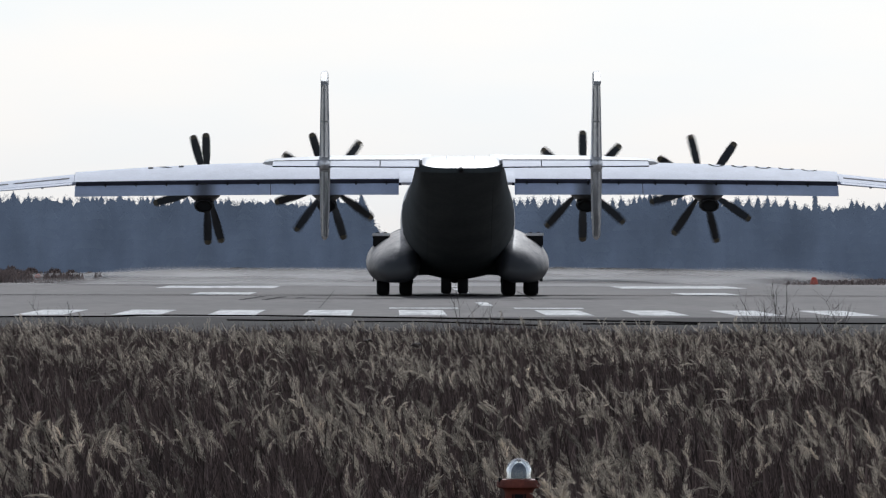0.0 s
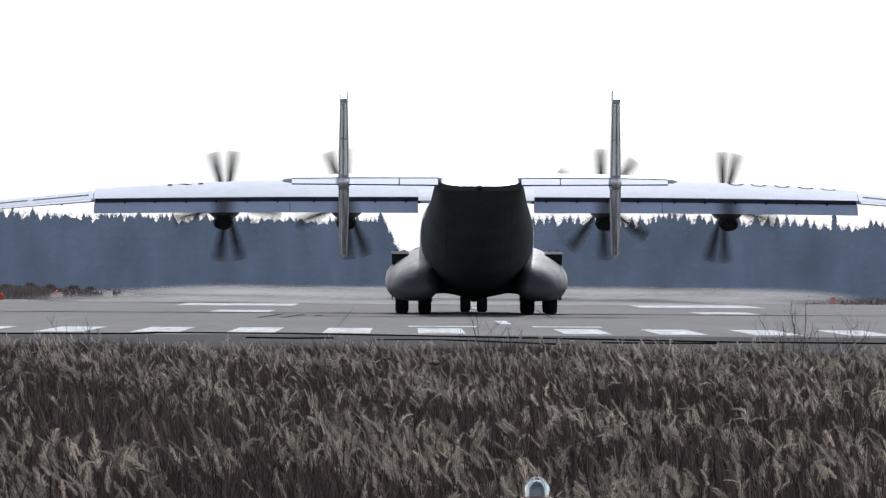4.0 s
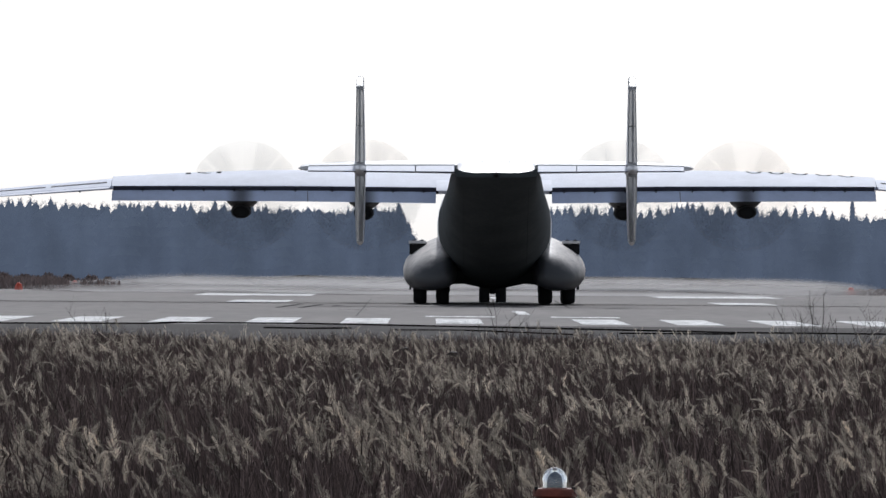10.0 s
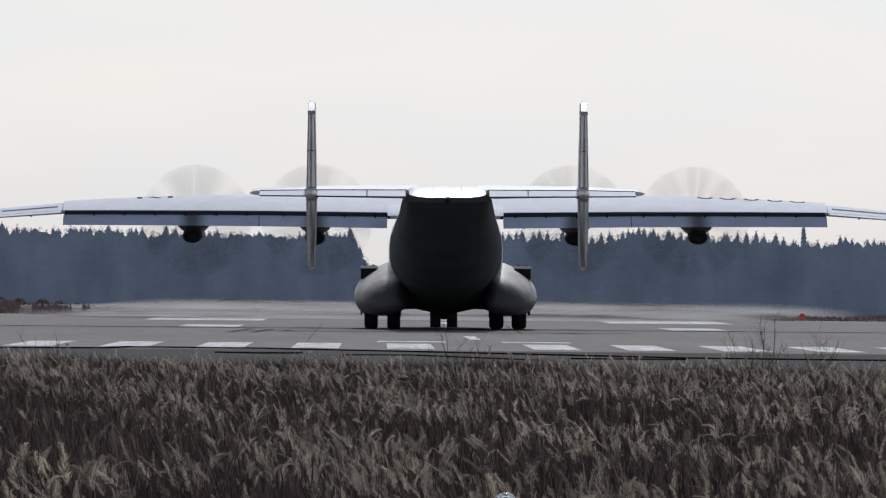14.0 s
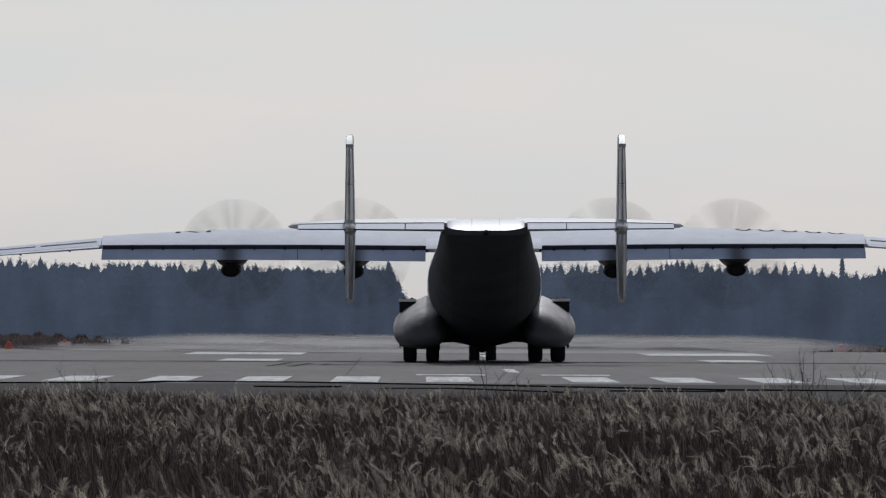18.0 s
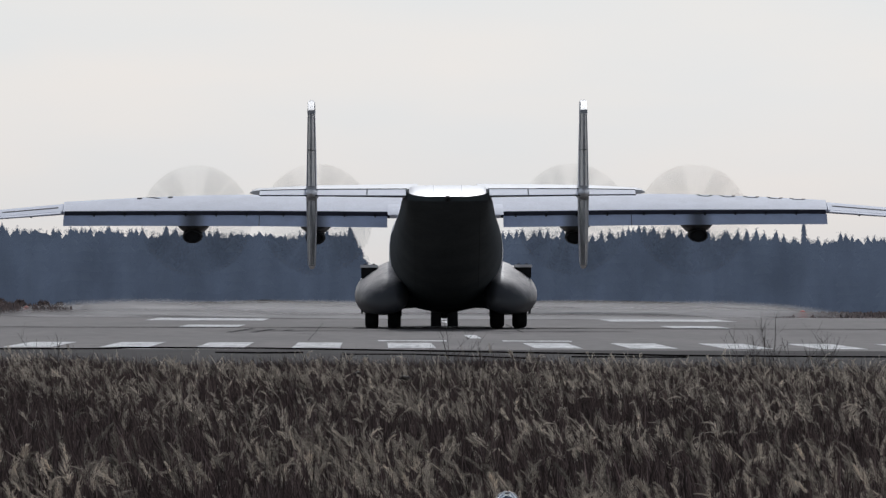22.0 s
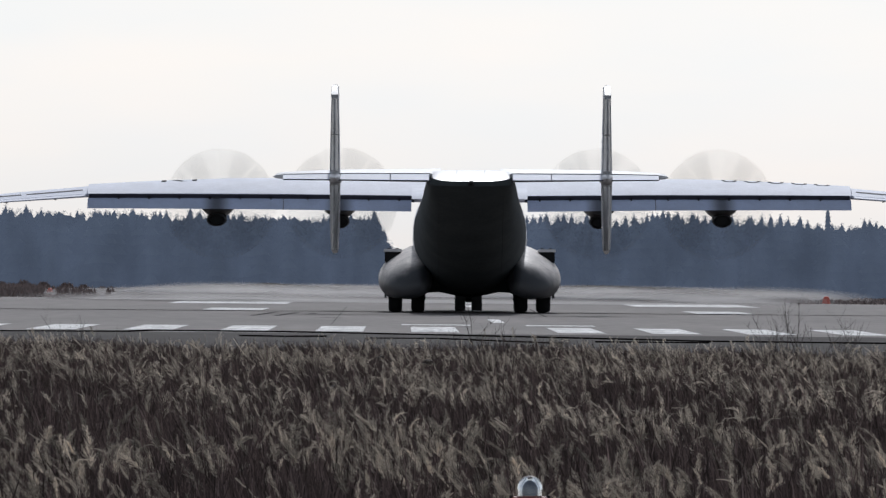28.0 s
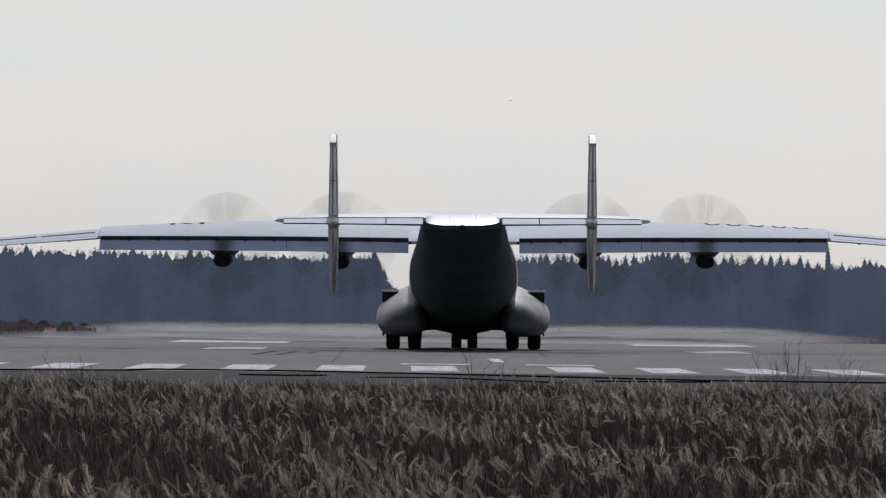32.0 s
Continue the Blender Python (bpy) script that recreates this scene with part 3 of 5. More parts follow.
for i, (x, y, h) in enumerate([(-47, 818, 1.2), (-44.6, 812, 1.0), (-42.4, 820, 1.15), (-40.2, 814, 1.0), (-38.4, 822, 1.1), (-36.4, 816, 1.0), (-34.6, 823, 0.95), (-32.9, 818, 0.8), (-31.0, 812, 0.6), (-41, 750, 0.8), (-38.6, 742, 0.7)]):
    bare_bush(x, y, h, 70 + i)


def marker_cone():
    """A red runway-edge marker: a square foot with a tapered cone and a rounded top."""
    bm = bmesh.new()
    tube(bm, [(0.03, 0.33), (0.12, 0.32), (0.36, 0.27), (0.52, 0.19), (0.60, 0.08)], "z", sides=12)
    root = part("edge_marker", bm, M_ORANGE, None)
    tagged(root, "small signal-red runway edge marker on the grass verge", "marker", group="runway edge markers")
    bm = bmesh.new()
    box(bm, -0.38, 0.38, -0.38, 0.38, 0.0, 0.03, 0.01)
    part("foot", bm, M_RUBBER, root, "flat black rubber foot", smooth=False)
    return root


cone = marker_cone()
cone.matrix_basis = pose(*CONES[0], ground_z(CONES[0][1]) - 0.06)
for x, y in CONES[1:]:
    copy_thing(cone, pose(x, y, ground_z(y) - 0.06))


# ------------------------------------------------------------------ dust that the propellers blow along the runway
def dust_cloud(x, y, half_x, half_y, height, seed):
    rnd = random.Random(seed)
    verts, faces, n, rows = [], [], 20, 6
    for j in range(rows + 1):
        e = (math.pi / 2) * j / rows
        for i in range(n):
            a = 2 * math.pi * i / n
            k = 1 + 0.12 * math.sin(3 * a + seed) + rnd.uniform(-0.06, 0.06)
            verts.append((half_x * k * math.cos(a) * math.cos(e), half_y * k * math.sin(a) * math.cos(e), height * (1 + 0.2 * math.sin(2 * a + seed)) * math.sin(e)))
    for j in range(rows):
        for i in range(n):
            b = j * n
            faces.append((b + i, b + (i + 1) % n, b + n + (i + 1) % n, b + n + i))
    ob = link("dust_cloud", mesh_from("dust_cloud", verts, faces, M_DUST, True), m=pose(x, y, 0.02))
    tagged(ob, "thin grey dust blown low over the runway", "dust", group="dust over the runway")
    return ob, (x, y), seed


DUST = [dust_cloud(*r) for r in ((-22, 690, 16, 26, 0.50, 1), (-9, 745, 14, 30, 0.72, 2), (8, 720, 16, 26, 0.72, 3), (20, 710, 13, 24, 0.72, 4), (-18, 790, 20, 34, 0.75, 5),
                                 (9, 795, 22, 34, 0.78, 6), (-4, 815, 34, 22, 0.61, 7), (-27, 780, 13, 30, 0.40, 8), (18, 800, 15, 28, 0.92, 9), (0, 660, 30, 24, 0.34, 10), (-22, 800, 12, 30, 0.61, 11), (-12, 822, 14, 20, 0.85, 12), (15, 818, 13, 20, 0.82, 13), (-14, 815, 24, 20, 0.92, 14), (11, 798, 14, 26, 0.92, 15), (19, 775, 11, 24, 0.84, 16), (-15, 792, 13, 26, 0.89, 17), (13, 822, 24, 20, 0.92, 18), (-22, 745, 9, 30, 1.12, 19), (22, 755, 11, 28, 1.06, 20), (0, 790, 30, 24, 0.89, 21), (-12, 765, 16, 28, 1.00, 22), (12, 765, 16, 28, 1.06, 23))]


# ------------------------------------------------------------------ the aircraft
PLANE_AT = (-0.45, 516.0)


def fuselage_ring(y, w, zt, zb, flat, n=40):
    """One cross-section of the hull: half-width w, top zt, bottom zb; flat > 2 squares the section."""
    ring = []
    zc, hz = (zt + zb) / 2, (zt - zb) / 2
    for i in range(n):
        a = 2 * math.pi * (i + 0.5) / n
        c, s = math.cos(a), math.sin(a)
        e = 2 / flat
        if s > 0:      # the tail boom has a broad flat roof
            e = 2 / blend([(-29.2, 9.0), (-25, 9.0), (-23, 6.0), (-19, 2.5), (-9, 2.45), (-2, 2.2), (30, 2.0)], y)[0]
        ring.append((w * math.copysign(abs(c) ** e, c), y, zc + hz * math.copysign(abs(s) ** e, s)))
    return ring


HULL = [(-29.2, 2.17, 6.96, 6.70, 3.2), (-28.6, 2.18, 7.14, 6.45, 3.2), (-26, 2.22, 7.58, 5.70, 2.8), (-23, 2.36, 7.68, 4.70, 2.5),
        (-19, 2.70, 7.56, 3.40, 2.4), (-15, 2.90, 7.45, 2.20, 2.3), (-11, 3.08, 7.38, 1.35, 2.2), (-7, 3.2, 7.35, 0.98, 2.0),
        (-2, 3.2, 7.3, 0.90, 2.0), (12, 3.2, 7.3, 0.90, 2.0), (17, 3.15, 7.2, 0.95, 2.0), (21, 2.8, 6.7, 1.2, 2.0),
        (24.5, 2.1, 5.8, 1.75, 2.0), (27, 1.2, 4.7, 2.4, 2.0), (28.2, 0.45, 3.9, 3.0, 2.0)]



def split_hull(upper):
    """The white upper skin or the dark belly skin of the hull."""
    bm = bmesh.new()
    n = 40
    ys = [r[0] for r in HULL]
    fine = []
    for a, b in zip(ys, ys[1:]):
        k = max(1, int((b - a) / 1.5))
        fine += [a + (b - a) * i / k for i in range(k)]
    fine.append(ys[-1])
    rings = [(y, [bm.verts.new(p) for p in fuselage_ring(y, *blend(HULL, y), n=n)]) for y in fine]
    for (y, a), (_, c) in zip(rings, rings[1:]):
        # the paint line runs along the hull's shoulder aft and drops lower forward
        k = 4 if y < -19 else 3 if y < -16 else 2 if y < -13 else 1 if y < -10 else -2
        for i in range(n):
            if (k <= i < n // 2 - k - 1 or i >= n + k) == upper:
                bm.faces.new((a[i], a[(i + 1) % n], c[(i + 1) % n], c[i]))
    if not upper:
        bm.faces.new(rings[0][1])
    bmesh.ops.delete(bm, geom=[v for v in bm.verts if not v.link_faces], context='VERTS')
    return bm


def airfoil(x, lead, chord, cut, z, h, depth):
    """A wing section at x: crest h above the rear edge at z, cut off at the given share of the chord."""
    top = [(0.0, 0.28), (0.015, 0.50), (0.06, 0.74), (0.15, 0.93), (0.28, 1.0), (0.42, 0.81), (0.56, 0.54), (0.68, 0.29), (0.78, 0.04)]
    low = [(0.78, -0.9), (0.6, -1.5), (0.4, -1.7), (0.2, -1.4), (0.06, -0.8), (0.01, -0.3)]
    k = cut / 0.78
    ring = [(x, lead - chord * u * k, z + h * f) for u, f in top]
    ring += [(x, lead - chord * u * k, z + depth * 0.18 * f) for u, f in low]
    return ring


WING = [(0.0, 7.7, 7.4, 6.60, 1.08, 1.0), (2.9, 7.6, 7.3, 6.60, 1.06, 1.0), (10, 7.2, 6.5, 6.58, 1.02, 0.9), (13.6, 6.9, 5.9, 6.55, 0.97, 0.8), (18, 6.6, 5.3, 6.50, 0.80, 0.7),
        (21.8, 6.3, 4.8, 6.44, 0.60, 0.6), (21.83, 6.3, 4.8, 6.43, 0.49, 0.5), (26.0, 6.0, 4.0, 6.07, 0.42, 0.42), (32.0, 5.5, 2.7, 5.56, 0.28, 0.3), (32.4, 5.2, 2.0, 5.52, 0.10, 0.2)]


FLEX = []         # what bends up with the wings under thrust


def plane():
    root = new("cargo_aeroplane")
    tagged(root, "huge four-engined turboprop cargo aeroplane, white above, dark grey belly", "aeroplane")
    hull = part("fuselage", split_hull(True), M_ROOF, root, "white upper fuselage skin")
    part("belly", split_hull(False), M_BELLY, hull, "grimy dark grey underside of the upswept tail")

    # cargo doors in the upswept tail: seams and hinge fairings
    def belly_z(y):
        w, zt, zb, flat = blend(HULL, y)
        return zb
    for x in (-1.75, 0.0, 1.75):
        bm = bmesh.new()
        pts = []
        for i in range(15):
            y = -27.5 + i * 1.25
            w, zt, zb, flat = blend(HULL, y)
            zc, hz = (zt + zb) / 2, (zt - zb) / 2
            u = min(0.98, abs(x) / w)
            z = zc - hz * (1 - u ** flat) ** (1 / flat)
            pts.append((y, z - 0.015))
        for (ya, za), (yb, zb2) in zip(pts, pts[1:]):
            vs = [bm.verts.new(p) for p in ((x - 0.012, ya, za), (x + 0.012, ya, za), (x + 0.012, yb, zb2), (x - 0.012, yb, zb2))]
            bm.faces.new(vs)
        part("cargo_door_seam", bm, M_BELLY, hull, smooth=False)
    bm = bmesh.new()
    tube(bm, [(-29.75, 0.02), (-29.7, 0.10), (-29.4, 0.16), (-28.6, 0.2)], "y", (0, 0, 6.84), 12)
    part("tail_light", bm, M_DARK, hull, "small dark tail light fairing")
    for x in (-0.75, 0.75):
        bm = bmesh.new()
        pts = []
        for i in range(12):
            y = -28.9 + i * 0.5
            w, zt, zb, flat = blend(HULL, y)
            e = 2 / blend([(-29.2, 9.0), (-25, 9.0), (-23, 6.0), (-19, 2.5)], y)[0]
            zc, hz = (zt + zb) / 2, (zt - zb) / 2
            c = (abs(x) / w) ** (1 / e)
            pts.append((y, zc + hz * math.sqrt(max(0.0, 1 - c * c)) ** e + 0.012))
        for (ya, za), (yb, zb2) in zip(pts, pts[1:]):
            bm.faces.new([bm.verts.new(p) for p in ((x - 0.018, ya, za), (x + 0.018, ya, za), (x + 0.018, yb, zb2), (x - 0.018, yb, zb2))])
        part("roof_seam", bm, M_GREY, hull, "faint grey seam in the tail's roof", smooth=False)
    # dark fillets that sweep up from the tail's roof to the tailplane roots
    for sg in (-1, 1):
        bm = bmesh.new()
        rings = []
        for y, k in ((-29.22, 1.0), (-28.9, 1.0), (-28.2, 0.9)):
            rings.append([(sg * 2.17, y, 6.75), (sg * 2.22, y, 6.95 + 0.24 * k), (sg * 2.12, y, 6.95 + 0.20 * k), (sg * 1.9, y, 6.95 + 0.12 * k), (sg * 1.6, y, 6.95 + 0.06 * k), (sg * 1.2, y, 6.95 + 0.02), (sg * 1.2, y, 6.75)])
        loft(bm, rings)
        part("tail_fillet", bm, M_BELLY, hull, "dark fillet at the root of the tailplane")

    # ---- wings, each with flaps and aileron
    for side in (-1, 1):
        sg = -1 if side < 0 else 1
        bm = bmesh.new()
        xs = [0.0, 2.9, 6, 10, 13.6, 18, 21.8]
        loft(bm, [airfoil(sg * x, *blend([(r[0], *r[1:3], 0.76, *r[3:]) for r in WING], x)) for x in xs])
        wing = part("wing", bm, M_WHITE, root, "white wing")
        FLEX.append((wing, sg))
        bm = bmesh.new()
        loft(bm, [airfoil(sg * x, *blend([(r[0], *r[1:3], 0.80, *r[3:]) for r in WING], x)) for x in (21.83, 24, 26, 29, 32.0, 32.4)])
        part("outer_wing", bm, M_WHITE, wing, "drooping outer wing panel")
        # aileron
        bm = bmesh.new()
        rings = []
        for x in (21.9, 25, 28, 31.6):
            lead, chord, z, h, d = blend(WING, x)
            y0 = lead - chord * 0.80 - 0.05
            rings.append([(sg * x, y0, z + 0.0), (sg * x, y0, z - 0.13), (sg * x, y0 - chord * 0.2, z - 0.14), (sg * x, y0 - chord * 0.2, z - 0.11)])
        loft(bm, rings)
        part("aileron", bm, M_WHITE, wing)
        for x in (23.6, 26.4, 29.2):
            lead, chord, z, h, d = blend(WING, x)
            bm = bmesh.new()
            box(bm, sg * x - 0.05, sg * x + 0.05, lead - chord * 0.97, lead - chord * 0.70, z - 0.22, z - 0.10, 0.02)
            part("aileron_hinge", bm, M_GREY, wing, smooth=False)
        # the dark hinge line of the ailerons, in three lengths
        for xa, xb in ((22.1, 25.3), (25.6, 28.6), (28.9, 31.6)):
            bm = bmesh.new()
            rows = []
            for i in range(4):
                x = xa + (xb - xa) * i / 3
                lead, chord, z, h, d = blend(WING, x)
                rows.append([bm.verts.new((sg * x, lead - chord * u * 0.80 / 0.78 - 0.004, z + h * f + 0.012)) for u, f in ((0.53, 0.601), (0.60, 0.457))])
            for p, q in zip(rows, rows[1:]):
                bm.faces.new((p[0], p[1], q[1], q[0]))
            part("aileron_hinge_line", bm, M_SEAM, wing, "dark hinge line of the aileron", smooth=False)
        # flaps, lowered
        for x0, x1 in ((3.30, 10.575), (10.577, 10.608), (10.61, 21.75)):
            bm = bmesh.new()
            rings = []
            for i in range(5):
                x = x0 + (x1 - x0) * i / 4
                lead, chord, z, h, d = blend(WING, x)
                y0, z0 = lead - chord * 0.76 - 0.02, z - 0.25
                c = 1.22 - 0.006 * x
                drop = radians(31)
                ring = []
                for u, v in ((0, -0.08), (0.02, 0.03), (0.1, 0.08), (0.3, 0.09), (0.7, 0.04), (1.0, 0.0), (1.0, -0.018), (0.5, -0.12), (0.1, -0.16)):
                    dy, dz = -u * c, v * 1.2
                    ring.append((sg * x, y0 + dy * math.cos(drop) - dz * math.sin(drop) * 0, z0 + dy * math.sin(drop) + dz * math.cos(drop)))
                rings.append(ring)
            loft(bm, rings)
            if x1 - x0 < 1:
                part("flap_joint", bm, M_SEAM, wing, "dark joint between the flaps", smooth=False)
                continue
            flap = part("flap", bm, M_FLAP, wing, "lowered pale flap with the sky's blue painted in")
            x = x0 + 0.7
            while x < x1 - 0.3:
                lead, chord, z, h, d = blend(WING, x)
                bm = bmesh.new()
                box(bm, sg * x - 0.045, sg * x + 0.045, lead - chord * 0.76 - 0.25, lead - chord * 0.70, z - 0.32, z - 0.10, 0.015)
                part("flap_track", bm, M_DARK, flap, "dark flap hinge bracket", smooth=False)
                x += 1.74
        # dark strip that paints the shade in the slot between wing and flap
        bm = bmesh.new()
        rings = []
        for x in (3.15, 10, 21.7):
            lead, chord, z, h, d = blend(WING, x)
            y0 = lead - chord * 0.76
            rings.append([(sg * x, y0 + 0.25, z - 0.02), (sg * x, y0 - 0.005, z + 0.015), (sg * x, y0 - 0.005, z - 0.32), (sg * x, y0 + 0.25, z - 0.34)])
        loft(bm, rings)
        part("slot_shade", bm, M_SEAM, wing, "dark strip of painted shade in the slot ahead of the flap", smooth=False)
        # root fillet
        bm = bmesh.new()
        rings = []
        for x, z, w in ((2.4, 6.5, 0.34), (2.9, 6.5, 0.16), (3.28, 6.48, 0.04)):
            rings.append([(sg * x, 3.5, z + 0.6), (sg * x, -1.2, z + 0.25), (sg * x, -1.9, z - 0.1), (sg * x, -1.5, z - w), (sg * x, 3.5, z - w)])
        loft(bm, rings)
        part("root_fillet", bm, M_WHITE, wing, "white fillet between wing and fuselage")
        # marks on the wing's upper skin: plain dark arcs and bars
        def skin(x, u):
            lead, chord, z, h, d = blend(WING, x)
            f = blend([(0.0, 0.28), (0.06, 0.74), (0.15, 0.93), (0.28, 1.0), (0.42, 0.81), (0.56, 0.54), (0.68, 0.29), (0.78, 0.04)], u)[0]
            return (sg * x, lead - chord * u * 0.76 / 0.78, z + h * f + 0.014)
        if side > 0:
            for x in (14.9, 16.2, 17.55, 18.9, 20.2):
                bm = bmesh.new()
                ring = []
                for i in range(21):
                    a = 2 * math.pi * i / 20
                    ring.append([bm.verts.new(skin(x + 0.47 * k * math.cos(a), 0.275 + 0.10 * q * math.sin(a))) for k, q in ((1.0, 1.0), (0.62, 0.72))])
                for p, q in zip(ring, ring[1:]):
                    bm.faces.new((p[0], p[1], q[1], q[0]))
                part("lettering_bar", bm, M_BAR, wing, "dark curved bar of illegible lettering", smooth=False)
        else:
            for x, w, lean in ((15.75, 0.28, 0.0), (16.65, 0.34, 0.45), (17.5, 0.28, 0.0)):
                bm = bmesh.new()
                rows = []
                for u in (0.22, 0.26, 0.30, 0.34, 0.375):
                    c = x - lean * (u - 0.33) / 0.07
                    rows.append((bm.verts.new(skin(c - w / 2, u)), bm.verts.new(skin(c + w / 2, u))))
                for p, q in zip(rows, rows[1:]):
                    bm.faces.new((p[0], p[1], q[1], q[0]))
                part("lettering_bar", bm, M_BAR, wing, "dark bar of illegible lettering", smooth=False)

        # ---- engines
        for x, hub_z, hub_y in ((7.40, 6.28, 11.6), (14.40, 6.12, 11.0)):
            ex = sg * x
            bm = bmesh.new()
            rings = []
            for d, w, h2, zc in ((-1.1, 0.62, 0.62, hub_z), (-1.8, 0.80, 0.80, hub_z - 0.03), (-3.5, 0.94, 0.86, hub_z - 0.08), (-6.0, 0.99, 0.80, hub_z - 0.16), (-7.6, 0.98, 0.74, 5.98), (-8.3, 0.90, 0.66, 5.95), (-8.7, 0.6, 0.40, 5.92)):
                rings.append([(ex + w * math.cos(a) * (1 - 0.42 * max(0.0, -math.sin(a)) ** 2), hub_y + d, zc + h2 * math.sin(a)) for a in (2 * math.pi * i / 28 for i in range(28))])
            loft(bm, rings)
            pod = part("nacelle", bm, M_SOOT, root, "sooty grey engine nacelle under the wing")
            FLEX.append((pod, sg))
            bm = bmesh.new()
            rings = []
            for d, r, zc in ((-5.6, 0.30, 5.62), (-6.4, 0.47, 5.40), (-7.4, 0.51, 5.20), (-8.6, 0.50, 5.08), (-8.62, 0.42, 5.08), (-8.5, 0.36, 5.09)):
                rings.append([(ex + 1.08 * r * math.cos(a), hub_y + d, zc + 0.72 * r * math.sin(a)) for a in (2 * math.pi * i / 24 for i in range(24))])
            loft(bm, rings)
            part("exhaust_nozzle", bm, M_DARK, pod, "sooty black exhaust nozzle")
            for d, r, zc in ((-8.64, 0.515, 5.08), (-7.9, 0.54, 5.14)):
                bm = bmesh.new()
                loft(bm, [[(ex + 1.08 * (r - dr) * math.cos(a), hub_y + d + dy, zc + 0.72 * (r - dr) * math.sin(a)) for a in (2 * math.pi * i / 24 for i in range(24))] for dy, dr in ((0, 0.07), (0.02, 0), (0.10, 0), (0.12, 0.07))], caps=False)
                part("nozzle_ring", bm, M_SOOT, pod, "scuffed metal ring of the exhaust")

    # ---- tailplane, elevators and fins
    for sg in (-1, 1):
        bm = bmesh.new()
        rings = []
        for x, lead, chord, z, t in ((1.6, -22.2, 4.3, 7.18, 0.74), (7.3, -22.9, 3.6, 7.22, 0.58), (10.2, -23.4, 2.9, 7.24, 0.36), (10.5, -23.7, 2.5, 7.24, 0.24), (10.65, -24.1, 1.8, 7.24, 0.06)):
            rings.append([(sg * x, lead - chord * u, z + t * f) for u, f in ((0, -0.1), (0.03, 0.25), (0.12, 0.55), (0.3, 0.77), (0.55, 0.69), (1.0, 0.33), (1.0, -0.20), (0.5, -0.26), (0.15, -0.24))])
        loft(bm, rings)
        tail = part("tailplane", bm, M_ROOF, root, "white tailplane")
        for x0, x1 in ((2.25, 4.3), (4.36, 7.0), (7.6, 10.1)):
            bm = bmesh.new()
            rings = []
            for x in (x0, x1):
                lead, chord, z, t = blend([(1.6, -22.2, 4.3, 7.18, 0.74), (7.3, -22.9, 3.6, 7.22, 0.58), (10.2, -23.4, 2.9, 7.24, 0.36)], x)
                y0 = lead - chord - 0.04
                rings.append([(sg * x, y0, z + t * 0.30), (sg * x, y0 - 1.6, z - 0.14), (sg * x, y0 - 1.6, z - 0.18), (sg * x, y0, z - t * 0.18)])
            loft(bm, rings)
            part("elevator", bm, M_WHITE, tail, "white elevator", smooth=False)
        # the gap and trailing edge under the elevators
        bm = bmesh.new()
        loft(bm, [[(sg * x, y, z + 0.0), (sg * x, y, z - 0.05), (sg * x, y + 0.3, z - 0.05), (sg * x, y + 0.3, z)] for x, y, z in ((2.2, -28.25, 7.02), (7.3, -28.15, 7.06), (10.1, -27.95, 7.08))])
        part("trailing_edge", bm, M_SEAM, tail, "dark trailing edge of the elevators", smooth=False)
        bm = bmesh.new()
        loft(bm, [[(sg * x, y, z), (sg * x, y, z + 0.03), (sg * x, y + 0.06, z + 0.03), (sg * x, y + 0.06, z)] for x, y, z in ((2.2, -26.53, 7.415), (7.3, -26.57, 7.405), (10.1, -26.37, 7.355))])
        part("hinge_line", bm, M_SEAM, tail, "dark hinge line of the elevators", smooth=False)
        # fin
        FIN = [(3.12, -24.6, 1.4, 0.10), (3.17, -24.3, 2.0, 0.24), (3.35, -23.9, 2.9, 0.40), (4.5, -23.5, 3.4, 0.50), (7.1, -22.7, 4.2, 0.58), (9.5, -23.3, 3.5, 0.50), (11.45, -23.9, 2.85, 0.41)]
        bm = bmesh.new()
        rings = []
        for z, lead, chord, t in FIN:
            half = [(0, 0.02), (0.04, 0.3), (0.15, 0.7), (0.4, 1.0), (0.7, 1.0), (1.0, 0.96)]
            ring = [(sg * 7.32 + t / 2 * f, lead - chord * u, z) for u, f in half] + [(sg * 7.32 - t / 2 * f, lead - chord * u, z) for u, f in half[::-1]]
            rings.append(ring)
        loft(bm, rings)
        fin = part("fin", bm, M_ROOF, tail, "tall white end fin")
        for z0, z1, nm in ((3.28, 6.75, "lower_rudder"), (7.55, 9.45, "rudder"), (9.5, 11.4, "upper_rudder")):
            bm = bmesh.new()
            rings = []
            for i in range(3):
                z = z0 + (z1 - z0) * i / 2
                lead, chord, t = blend(FIN, z)
                y0 = lead - chord - 0.05
                rings.append([(sg * 7.32 - t * 0.39, y0, z), (sg * 7.32 - t * 0.30, y0 - 0.8, z), (sg * 7.32 - 0.05, y0 - 1.7, z), (sg * 7.32 + 0.05, y0 - 1.7, z), (sg * 7.32 + t * 0.30, y0 - 0.8, z), (sg * 7.32 + t * 0.39, y0, z)])
            loft(bm, rings)
            rudder = part(nm, bm, M_FIN, fin, "grey riveted rudder")
            for dx, back in ((-0.36, 0.25), (0.36, 0.25), (0.10, 1.52)):
                bm = bmesh.new()
                rings = []
                for z in (z0, z1):
                    lead, chord, t = blend(FIN, z)
                    x, y = sg * 7.32 + dx * t, lead - chord - 0.05 - back
                    rings.append([(x - 0.014, y, z), (x + 0.014, y, z), (x + 0.014, y - 0.02, z), (x - 0.014, y - 0.02, z)])
                loft(bm, rings)
                part("rudder_seam", bm, M_SEAM, rudder, smooth=False)
        bm = bmesh.new()
        rings = []
